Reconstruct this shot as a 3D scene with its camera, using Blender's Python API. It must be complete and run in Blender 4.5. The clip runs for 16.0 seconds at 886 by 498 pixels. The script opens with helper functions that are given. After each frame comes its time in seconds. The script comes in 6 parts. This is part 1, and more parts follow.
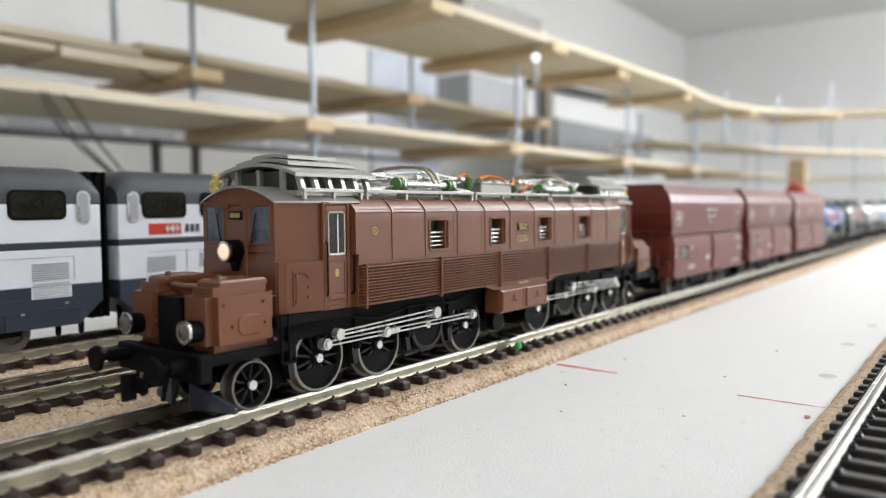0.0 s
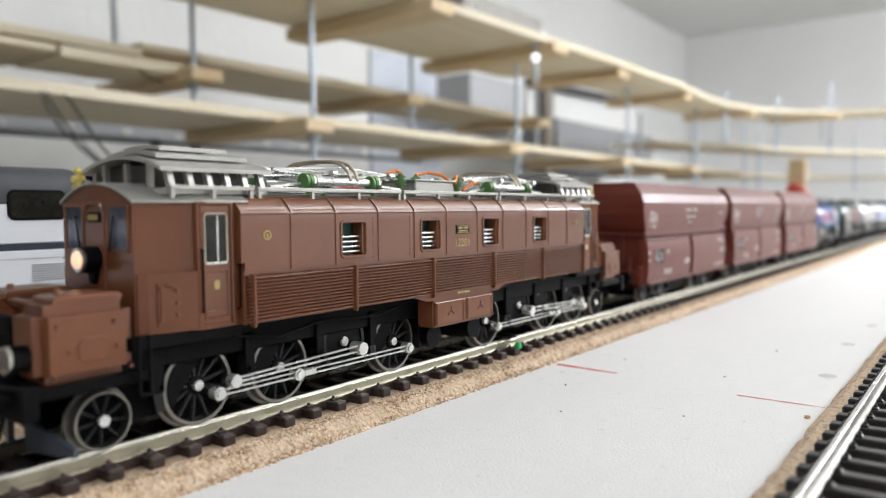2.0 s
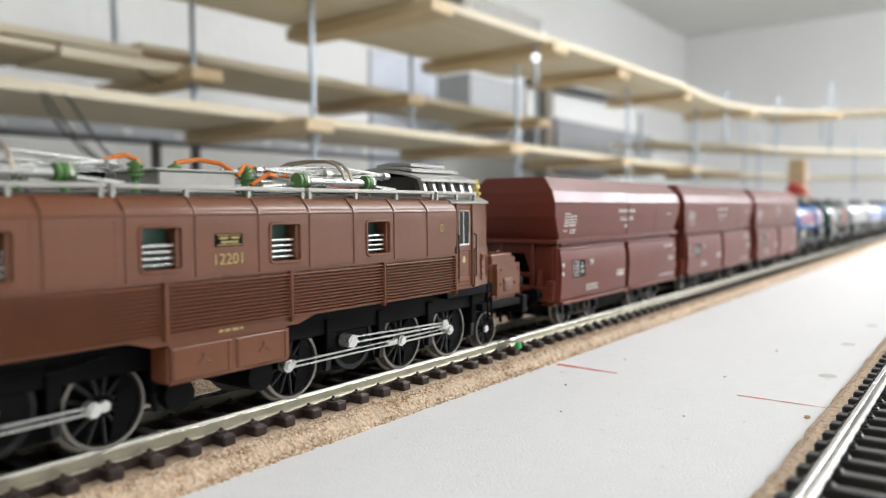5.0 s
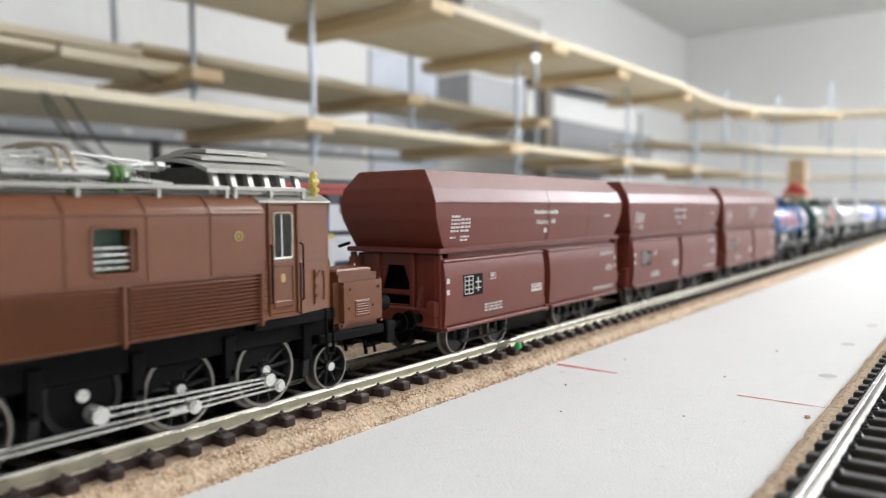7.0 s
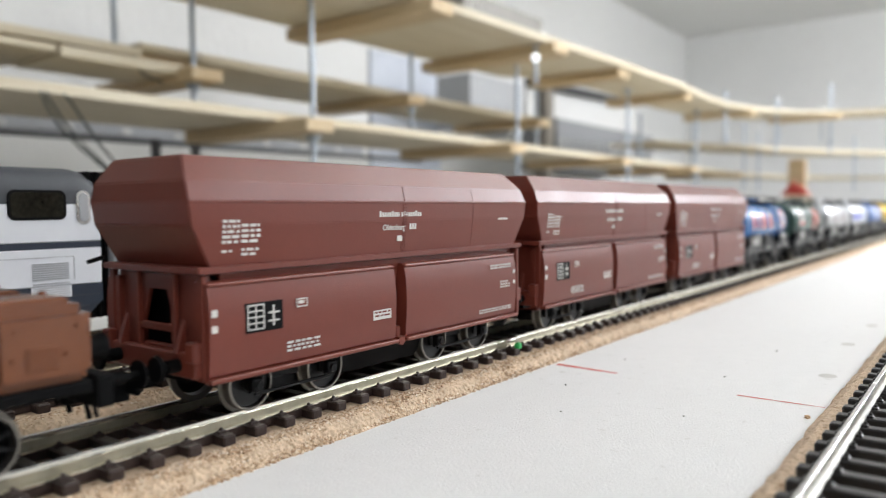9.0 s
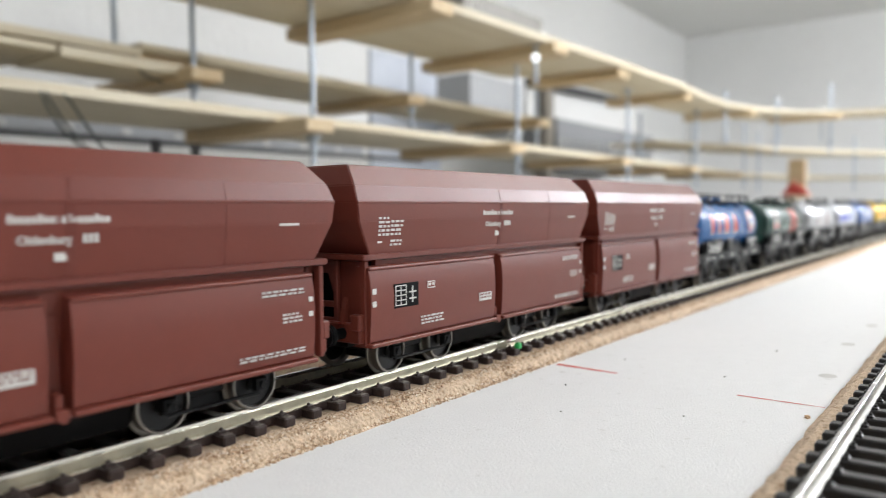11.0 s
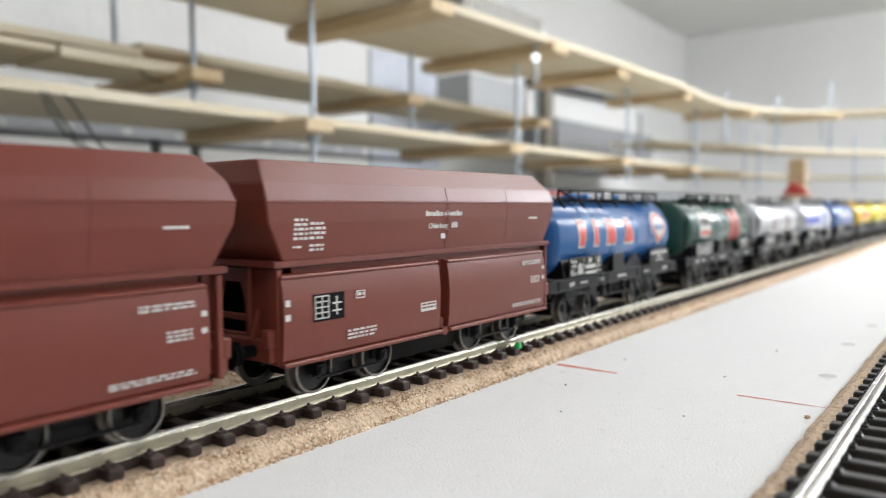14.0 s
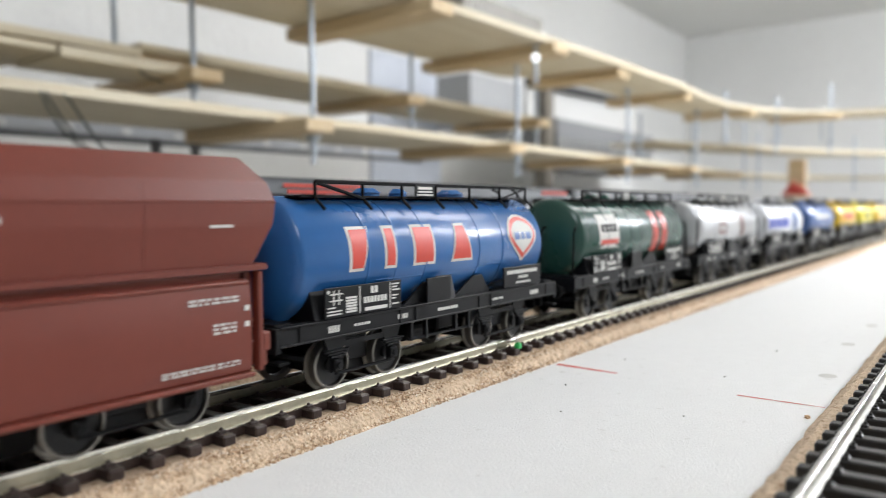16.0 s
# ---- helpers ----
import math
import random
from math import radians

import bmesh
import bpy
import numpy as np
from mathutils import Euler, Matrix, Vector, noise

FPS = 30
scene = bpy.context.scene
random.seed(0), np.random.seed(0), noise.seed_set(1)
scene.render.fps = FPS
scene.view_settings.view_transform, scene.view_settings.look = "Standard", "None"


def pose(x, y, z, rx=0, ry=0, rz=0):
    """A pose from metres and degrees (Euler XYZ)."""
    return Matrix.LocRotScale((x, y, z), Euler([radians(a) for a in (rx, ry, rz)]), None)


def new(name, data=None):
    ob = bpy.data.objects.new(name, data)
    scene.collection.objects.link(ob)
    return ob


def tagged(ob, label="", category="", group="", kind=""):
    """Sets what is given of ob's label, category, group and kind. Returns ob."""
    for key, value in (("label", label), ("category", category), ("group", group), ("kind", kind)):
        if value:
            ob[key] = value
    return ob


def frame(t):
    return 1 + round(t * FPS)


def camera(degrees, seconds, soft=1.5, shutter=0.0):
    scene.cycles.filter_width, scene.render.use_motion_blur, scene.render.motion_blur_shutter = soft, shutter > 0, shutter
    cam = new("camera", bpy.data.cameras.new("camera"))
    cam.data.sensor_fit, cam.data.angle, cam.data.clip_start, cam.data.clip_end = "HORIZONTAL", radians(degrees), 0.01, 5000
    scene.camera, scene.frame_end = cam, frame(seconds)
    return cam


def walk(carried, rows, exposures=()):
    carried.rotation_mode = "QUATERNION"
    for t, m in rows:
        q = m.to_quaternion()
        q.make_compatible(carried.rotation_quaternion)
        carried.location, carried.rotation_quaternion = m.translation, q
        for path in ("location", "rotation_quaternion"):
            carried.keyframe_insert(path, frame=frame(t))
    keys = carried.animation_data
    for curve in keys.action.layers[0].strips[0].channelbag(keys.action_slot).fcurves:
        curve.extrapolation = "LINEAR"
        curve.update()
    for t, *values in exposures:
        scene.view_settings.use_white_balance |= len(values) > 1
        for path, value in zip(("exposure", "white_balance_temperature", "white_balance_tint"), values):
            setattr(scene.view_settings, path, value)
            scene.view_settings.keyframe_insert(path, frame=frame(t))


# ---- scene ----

# camera: standing still on the neighbouring track, just above rail height
cam = camera(62.08, 16.0, 1.0, 0.4)
cam.data.dof.use_dof = True
cam.data.dof.focus_distance = 0.172
cam.data.dof.aperture_fstop = 13.5
EYE = pose(0, 0, 0.0484, 86.952, 0, -53.016) @ pose(0, 0, 0, 0, 0, -0.507)
walk(cam, [(0.0, EYE), (16.0, EYE)])

# light: a windowless hobby room lit by ceiling fittings and added fill bulbs
world = bpy.data.worlds.new("room_air")
scene.world = world
world.use_nodes = True
world.node_tree.nodes["Background"].inputs[0].default_value = (0.9, 0.95, 1.0, 1)
world.node_tree.nodes["Background"].inputs[1].default_value = 0.05
scene.view_settings.exposure = -0.2

CEIL, FLOOR = 1.045, -1.15
WALL_L, WALL_R, WALL_F, WALL_B = 1.5, -1.9, 4.4, -1.8


def ceiling_lamp(x, y, power, sx=1.2, sy=0.25):
    lamp = bpy.data.lights.new("ceiling_light_lamp", "AREA")
    lamp.shape, lamp.size, lamp.size_y, lamp.energy = "RECTANGLE", sx, sy, power
    lamp.color = (0.885, 0.92, 1.0)
    ob = new("ceiling_light_lamp", lamp)
    ob.matrix_world = Matrix.Translation((x, y, CEIL - 0.075))
    return ob


LAMPS = [(1.35, -0.10, 5.6), (1.7, -1.0, 25.0)]
for lx, ly, lw in LAMPS:
    ceiling_lamp(lx, ly, lw)
# unseen bulbs on short stems, added to brighten walls, ceiling and train fronts
FILL_BULBS = [(2.6, -0.85, 0.72, 76.0), (-0.3, -0.5, 0.8, 10.5)]
for lx, ly, lz, lw in FILL_BULBS:
    lamp = bpy.data.lights.new("fill_lamp", "POINT")
    lamp.energy, lamp.shadow_soft_size, lamp.color = lw, 0.12, (0.9, 0.93, 1.0)
    new("fill_lamp", lamp).location = (lx, ly, lz)


# ---- materials ----
def mat(name, color, rough=0.5, metal=0.0, var=0.08, scale=40.0, bump=0.0, bscale=200.0, spec=0.5, coat=0.0, fleck=None, isl=0.0):
    """Painted or raw surface: base colour with variation at two sizes, and fine relief."""
    m = bpy.data.materials.new(name)
    m.use_nodes = True
    nt = m.node_tree
    b = nt.nodes["Principled BSDF"]
    b.inputs["Roughness"].default_value = rough
    b.inputs["Metallic"].default_value = metal
    b.inputs["Specular IOR Level"].default_value = spec
    b.inputs["Coat Weight"].default_value = coat
    tc = nt.nodes.new("ShaderNodeTexCoord")
    n1 = nt.nodes.new("ShaderNodeTexNoise")
    n1.inputs["Scale"].default_value, n1.inputs["Detail"].default_value = scale, 6
    n2 = nt.nodes.new("ShaderNodeTexNoise")
    n2.inputs["Scale"].default_value, n2.inputs["Detail"].default_value = scale * 9, 3
    for n in (n1, n2):
        nt.links.new(tc.outputs["Object"], n.inputs["Vector"])
    add = nt.nodes.new("ShaderNodeMath")
    add.operation = "ADD"
    nt.links.new(n1.outputs["Fac"], add.inputs[0])
    nt.links.new(n2.outputs["Fac"], add.inputs[1])
    mr = nt.nodes.new("ShaderNodeMapRange")
    mr.inputs["From Min"].default_value, mr.inputs["From Max"].default_value = 0.6, 1.4
    mr.inputs["To Min"].default_value, mr.inputs["To Max"].default_value = 1 - var, 1 + var
    nt.links.new(add.outputs[0], mr.inputs["Value"])
    fac = mr.outputs[0]
    if isl:
        oi = nt.nodes.new("ShaderNodeObjectInfo")
        mi = nt.nodes.new("ShaderNodeMapRange")
        mi.inputs["To Min"].default_value, mi.inputs["To Max"].default_value = 1 - isl, 1 + isl
        nt.links.new(oi.outputs["Random"], mi.inputs["Value"])
        mu = nt.nodes.new("ShaderNodeMath")
        mu.operation = "MULTIPLY"
        nt.links.new(fac, mu.inputs[0])
        nt.links.new(mi.outputs[0], mu.inputs[1])
        fac = mu.outputs[0]
    vm = nt.nodes.new("ShaderNodeVectorMath")
    vm.operation = "SCALE"
    vm.inputs[0].default_value = color[:3]
    nt.links.new(fac, vm.inputs["Scale"])
    out = vm.outputs[0]
    if fleck:
        fcol, fscale, lo, hi = fleck
        v = nt.nodes.new("ShaderNodeTexNoise")
        v.inputs["Scale"].default_value, v.inputs["Detail"].default_value = fscale, 4
        nt.links.new(tc.outputs["Object"], v.inputs["Vector"])
        mr2 = nt.nodes.new("ShaderNodeMapRange")
        mr2.inputs["From Min"].default_value, mr2.inputs["From Max"].default_value = lo, hi
        nt.links.new(v.outputs["Fac"], mr2.inputs["Value"])
        mix = nt.nodes.new("ShaderNodeMix")
        mix.data_type = "RGBA"
        nt.links.new(mr2.outputs[0], mix.inputs["Factor"])
        nt.links.new(out, mix.inputs["A"])
        mix.inputs["B"].default_value = (*fcol, 1)
        out = mix.outputs["Result"]
    nt.links.new(out, b.inputs["Base Color"])
    rr = nt.nodes.new("ShaderNodeMapRange")
    rr.inputs["To Min"].default_value, rr.inputs["To Max"].default_value = max(rough - 0.08, 0.03), min(rough + 0.08, 1)
    nt.links.new(n1.outputs["Fac"], rr.inputs["Value"])
    nt.links.new(rr.outputs[0], b.inputs["Roughness"])
    if bump:
        nb = nt.nodes.new("ShaderNodeTexNoise")
        nb.inputs["Scale"].default_value, nb.inputs["Detail"].default_value = bscale, 5
        nt.links.new(tc.outputs["Object"], nb.inputs["Vector"])
        bp = nt.nodes.new("ShaderNodeBump")
        bp.inputs["Strength"].default_value, bp.inputs["Distance"].default_value = 1.0, bump
        nt.links.new(nb.outputs["Fac"], bp.inputs["Height"])
        nt.links.new(bp.outputs[0], b.inputs["Normal"])
    return m


def wood_mat(name, color, dark, along="x"):
    """Pale sheet wood with streaked grain along one axis."""
    m = mat(name, color, 0.6, var=0.05, scale=12, bump=0.0003, bscale=300)
    nt = m.node_tree
    b = nt.nodes["Principled BSDF"]
    tc = nt.nodes.new("ShaderNodeTexCoord")
    mp = nt.nodes.new("ShaderNodeMapping")
    mp.inputs["Scale"].default_value = (3, 60, 60) if along == "x" else (60, 3, 60)
    nt.links.new(tc.outputs["Object"], mp.inputs["Vector"])
    n = nt.nodes.new("ShaderNodeTexNoise")
    n.inputs["Scale"].default_value, n.inputs["Detail"].default_value, n.inputs["Distortion"].default_value = 1.2, 6, 0.8
    nt.links.new(mp.outputs[0], n.inputs["Vector"])
    ramp = nt.nodes.new("ShaderNodeMapRange")
    ramp.inputs["From Min"].default_value, ramp.inputs["From Max"].default_value = 0.4, 0.75
    nt.links.new(n.outputs["Fac"], ramp.inputs["Value"])
    mix = nt.nodes.new("ShaderNodeMix")
    mix.data_type = "RGBA"
    mix.inputs["A"].default_value, mix.inputs["B"].default_value = (*color, 1), (*dark, 1)
    nt.links.new(ramp.outputs[0], mix.inputs["Factor"])
    nt.links.new(mix.outputs["Result"], b.inputs["Base Color"])
    return m


def glow_mat(name, color, strength):
    m = bpy.data.materials.new(name)
    m.use_nodes = True
    b = m.node_tree.nodes["Principled BSDF"]
    b.inputs["Base Color"].default_value = (*color, 1)
    b.inputs["Emission Color"].default_value = (*color, 1)
    b.inputs["Emission Strength"].default_value = strength
    return m


def glass_mat(name, color=(0.9, 0.95, 0.95), rough=0.03):
    m = bpy.data.materials.new(name)
    m.use_nodes = True
    b = m.node_tree.nodes["Principled BSDF"]
    b.inputs["Base Color"].default_value = (*color, 1)
    b.inputs["Transmission Weight"].default_value = 1
    b.inputs["Roughness"].default_value = rough
    b.inputs["IOR"].default_value = 1.2
    return m


def grain_mat(name):
    """Loose cork granules, each of its own tone from bark brown to cream."""
    m = bpy.data.materials.new(name)
    m.use_nodes = True
    nt = m.node_tree
    b = nt.nodes["Principled BSDF"]
    b.inputs["Roughness"].default_value = 0.6
    g = nt.nodes.new("ShaderNodeNewGeometry")
    ramp = nt.nodes.new("ShaderNodeValToRGB")
    e = ramp.color_ramp.elements
    e[0].position, e[0].color = 0.0, (0.3, 0.17, 0.09, 1)
    e[1].position, e[1].color = 1.0, (0.85, 0.76, 0.63, 1)
    for p, c in ((0.25, (0.55, 0.37, 0.22, 1)), (0.65, (0.7, 0.53, 0.36, 1)), (0.85, (0.78, 0.64, 0.47, 1))):
        k = e.new(p)
        k.color = c
    nt.links.new(g.outputs["Random Per Island"], ramp.inputs["Fac"])
    nt.links.new(ramp.outputs["Color"], b.inputs["Base Color"])
    return m


M = {
    "wall": mat("white_wall_paint", (0.78, 0.78, 0.76), 0.85, var=0.03, scale=3, bump=0.0015, bscale=60),
    "ceiling": mat("ceiling_paint", (0.8, 0.8, 0.77), 0.9, var=0.02, scale=3),
    "floor": mat("grey_floor", (0.2, 0.19, 0.18), 0.6, var=0.1, scale=5),
    "board": mat("white_painted_board", (0.8, 0.8, 0.78), 0.6, var=0.025, scale=25, bump=0.00014, bscale=1500, fleck=((0.62, 0.61, 0.57), 260, 0.66, 0.8)),
    "rear": mat("grey_board", (0.34, 0.33, 0.31), 0.6, var=0.08, scale=6),
    "ductgrey": mat("light_grey_duct", (0.5, 0.52, 0.54), 0.45, var=0.1, scale=15),
    "tub": mat("smoky_plastic_tub", (0.27, 0.26, 0.23), 0.45, var=0.08, scale=20),
    "dullpost": mat("dull_brown_post", (0.2, 0.18, 0.15), 0.7, var=0.15, scale=30),
    "cork": mat("cork_bed", (0.68, 0.52, 0.36), 0.85, var=0.2, scale=160, bump=0.0012, bscale=900, fleck=((0.4, 0.26, 0.15), 650, 0.54, 0.7)),
    "cork2": mat("cork_crumb", (0.6, 0.42, 0.26), 0.85, var=0.25, scale=300, bump=0.0003, bscale=1500, isl=0.25),
    "sleeper": mat("brown_plastic_sleeper", (0.042, 0.026, 0.022), 0.42, var=0.15, scale=150, bump=0.0001, bscale=1500),
    "sleeper2": mat("black_plastic_sleeper", (0.016, 0.015, 0.015), 0.35, var=0.15, scale=150, bump=0.0001, bscale=1500),
    "rail": mat("nickel_rail", (0.86, 0.845, 0.77), 0.24, 1.0, var=0.1, scale=60),
    "railbright": mat("polished_rail", (0.75, 0.74, 0.72), 0.25, 1.0, var=0.08, scale=60),
    "grain": grain_mat("pale_cork_grain"),
    "railside": mat("dull_rail_side", (0.42, 0.39, 0.3), 0.42, 1.0, var=0.12, scale=90),
    "ply": wood_mat("pale_plywood", (0.7, 0.63, 0.48), (0.58, 0.49, 0.33)),
    "pine": wood_mat("pine_batten", (0.63, 0.5, 0.31), (0.5, 0.35, 0.18), "y"),
    "steel": mat("zinc_rod", (0.45, 0.5, 0.55), 0.42, 1.0, var=0.08, scale=80, bump=0.0002, bscale=900),
    "chrome": mat("bright_steel", (0.72, 0.7, 0.66), 0.25, 1.0, var=0.05, scale=200),
    "brown": mat("brown_loco_paint", (0.178, 0.064, 0.0285), 0.24, var=0.05, scale=70, bump=0.00002, bscale=2500, spec=0.6),
    "roof": mat("grey_roof_paint", (0.47, 0.46, 0.42), 0.34, 0.5, var=0.07, scale=90),
    "roofdark": mat("dark_roof_deck", (0.1, 0.095, 0.085), 0.6, var=0.15, scale=120),
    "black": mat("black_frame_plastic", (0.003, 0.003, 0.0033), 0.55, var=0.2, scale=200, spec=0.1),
    "wheelblack": mat("satin_black_wheel", (0.007, 0.007, 0.0075), 0.38, var=0.2, scale=200, spec=0.35),
    "spokegrey": mat("satin_dark_grey_spoke", (0.012, 0.012, 0.013), 0.4, var=0.2, scale=200, spec=0.4),
    "frame": mat("dark_grey_frame_plastic", (0.004, 0.0042, 0.005), 0.45, var=0.25, scale=160, spec=0.22),
    "tyre": mat("dark_wheel_steel", (0.24, 0.225, 0.2), 0.38, 0.9, var=0.1, scale=150),
    "rod": mat("silver_rod", (0.74, 0.74, 0.71), 0.28, 0.75, var=0.05, scale=200),
    "green": mat("green_insulator", (0.11, 0.25, 0.07), 0.3, var=0.08, scale=200),
    "orange": mat("orange_insulated_wire", (0.75, 0.2, 0.02), 0.4, var=0.05, scale=200),
    "yellow": mat("yellow_horn", (0.72, 0.58, 0.16), 0.4, var=0.05, scale=200),
    "gold": mat("gold_lettering", (0.5, 0.37, 0.13), 0.5, var=0.05, scale=200),
    "hopper": mat("red_brown_wagon_paint", (0.164, 0.036, 0.0225), 0.36, spec=0.42, var=0.05, scale=60, bump=0.00003, bscale=2500),
    "white": mat("white_lettering", (0.64, 0.63, 0.59), 0.6, var=0.05, scale=200),
    "coach": mat("white_coach_paint", (0.8, 0.82, 0.85), 0.3, var=0.02, scale=40),
    "navy": mat("dark_blue_grey_paint", (0.035, 0.045, 0.065), 0.4, var=0.06, scale=60),
    "charcoal": mat("charcoal_roof_paint", (0.055, 0.06, 0.068), 0.5, var=0.1, scale=80),
    "red": mat("signal_red_paint", (0.58, 0.05, 0.028), 0.4, var=0.04, scale=80),
    "blue": mat("blue_tank_paint", (0.022, 0.12, 0.34), 0.25, var=0.04, scale=60),
    "bluebright": mat("bright_blue_paint", (0.02, 0.06, 0.5), 0.3, var=0.04, scale=60),
    "blue2": mat("pale_blue_paint", (0.08, 0.16, 0.4), 0.3, var=0.04, scale=60),
    "dgreen": mat("dark_green_tank_paint", (0.019, 0.068, 0.051), 0.28, var=0.05, scale=60),
    "silver": mat("silver_tank_paint", (0.55, 0.56, 0.57), 0.3, 0.6, var=0.05, scale=60),
    "yellowtank": mat("yellow_tank_paint", (0.8, 0.52, 0.02), 0.35, var=0.04, scale=60),
    "grey": mat("grey_metal_panel", (0.4, 0.41, 0.42), 0.45, 0.2, var=0.06, scale=20),
    "darkgrey": mat("dark_grey_plastic", (0.07, 0.07, 0.075), 0.5, var=0.1, scale=20),
    "boxgrey": mat("mid_grey_corrugated_sheet", (0.25, 0.257, 0.265), 0.5, var=0.08, scale=20),
    "pipe": mat("grey_pipe", (0.42, 0.43, 0.43), 0.5, var=0.15, scale=15),
    "wire": mat("dark_wire", (0.02, 0.025, 0.02), 0.4, var=0.1, scale=100),
    "pencil": mat("red_pencil", (0.62, 0.12, 0.1), 0.7, var=0.2, scale=500),
    "spot": mat("grey_filler", (0.62, 0.61, 0.57), 0.8, var=0.1, scale=300),
    "paleblue": mat("pale_blue_print", (0.62, 0.66, 0.73), 0.7, var=0.12, scale=15),
    "glass": glass_mat("clear_window"),
    "darkglass": mat("smoked_window", (0.02, 0.019, 0.014), 0.06, var=0.7, scale=90, spec=0.25),
    "lamp": glow_mat("lit_headlamp", (1.0, 0.6, 0.4), 1.1),
    "lens": mat("clear_lens", (0.2, 0.18, 0.16), 0.06, 0.6, var=0.05, scale=300),
    "cabglass": mat("reflecting_cab_glass", (0.1, 0.11, 0.14), 0.06, 0.35, var=0.5, scale=110),
    "bow": mat("brown_tinted_brass", (0.5, 0.43, 0.34), 0.35, 0.8, var=0.1, scale=200),
    "plough": mat("slate_blue_plastic", (0.05, 0.058, 0.075), 0.45, var=0.1, scale=150),
    "lemon": mat("lemon_tank_paint", (0.78, 0.68, 0.05), 0.35, var=0.04, scale=60),
    "clipgreen": mat("bright_green_plastic", (0.03, 0.42, 0.1), 0.4, var=0.05, scale=300),
    "tile": mat("brick_red_roof", (0.42, 0.05, 0.035), 0.6, var=0.15, scale=60),
    "interior": mat("grey_green_machinery", (0.14, 0.26, 0.21), 0.5, var=0.1, scale=200),
    # emission stands in for a glint on metal
    "bulb": glow_mat("white_glint_glow", (0.9, 0.95, 1.0), 1.6),
    "glow": glow_mat("lamp_diffuser", (1.0, 0.96, 0.9), 6.0),
}


# ---- mesh helpers ----
def box(bm, x0, x1, y0, y1, z0, z1, bevel=0.0, seg=1):
    r = bmesh.ops.create_cube(bm, size=1, matrix=Matrix.Translation(((x0 + x1) / 2, (y0 + y1) / 2, (z0 + z1) / 2)) @ Matrix.Diagonal((x1 - x0, y1 - y0, z1 - z0, 1)))
    if bevel:
        bmesh.ops.bevel(bm, geom=list({e for v in r["verts"] for e in v.link_edges}), offset=bevel, segments=seg, affect="EDGES", clamp_overlap=True)
    return bm


def rod(bm, a, b, r, seg=8, r2=None):
    a, b = Vector(a), Vector(b)
    d = b - a
    m = Matrix.Translation((a + b) / 2) @ d.to_track_quat("Z", "Y").to_matrix().to_4x4()
    bmesh.ops.create_cone(bm, cap_ends=True, segments=seg, radius1=r, radius2=r if r2 is None else r2, depth=d.length, matrix=m)
    return bm


def prism(bm, pts, axis, a, b):
    """A closed outline pushed along one axis from a to b. Outline in (y, z) for x, (x, z) for y, (x, y) for z."""
    def at(p, k):
        return {"x": (k, p[0], p[1]), "y": (p[0], k, p[1]), "z": (p[0], p[1], k)}[axis]
    v0 = [bm.verts.new(at(p, a)) for p in pts]
    v1 = [bm.verts.new(at(p, b)) for p in pts]
    bm.faces.new(v0)
    bm.faces.new(v1[::-1])
    for i in range(len(pts)):
        j = (i + 1) % len(pts)
        bm.faces.new((v0[j], v0[i], v1[i], v1[j]))
    bmesh.ops.recalc_face_normals(bm, faces=bm.faces[:])
    return bm


def loft(bm, rings):
    """Skin through rings of equal count, with closed ends."""
    rows = [[bm.verts.new(p) for p in ring] for ring in rings]
    n = len(rows[0])
    for r0, r1 in zip(rows, rows[1:]):
        for i in range(n):
            j = (i + 1) % n
            bm.faces.new((r0[i], r0[j], r1[j], r1[i]))
    bm.faces.new(rows[0][::-1])
    bm.faces.new(rows[-1])
    bmesh.ops.recalc_face_normals(bm, faces=bm.faces[:])
    return bm


def tube(bm, pts, r, seg=6):
    for a, b in zip(pts, pts[1:]):
        rod(bm, a, b, r, seg)
    return bm


def B():
    return bmesh.new()


def mesh_of(name, bm, material, smooth=0.0):
    me = bpy.data.meshes.new(name)
    if smooth:
        for f in bm.faces:
            f.smooth = True
        for e in bm.edges:
            if len(e.link_faces) == 2 and e.calc_face_angle(0) > smooth:
                e.smooth = False
    bm.to_mesh(me)
    bm.free()
    me.materials.append(M[material] if isinstance(material, str) else material)
    return me


def part(name, bm, material, parent, label="", smooth=0.0):
    ob = new(name, mesh_of(name, bm, material, smooth))
    ob.parent = parent
    if label:
        tagged(ob, label)
    return ob


def thing(name, label, category, group="", kind="", m=None):
    ob = new(name)
    ob.empty_display_size = 0.02
    if m is not None:
        ob.matrix_world = m
    return tagged(ob, label, category, group, kind)


def solid(name, bm, material, label, category, group="", kind="", smooth=0.0):
    return tagged(new(name, mesh_of(name, bm, material, smooth)), label, category, group, kind)


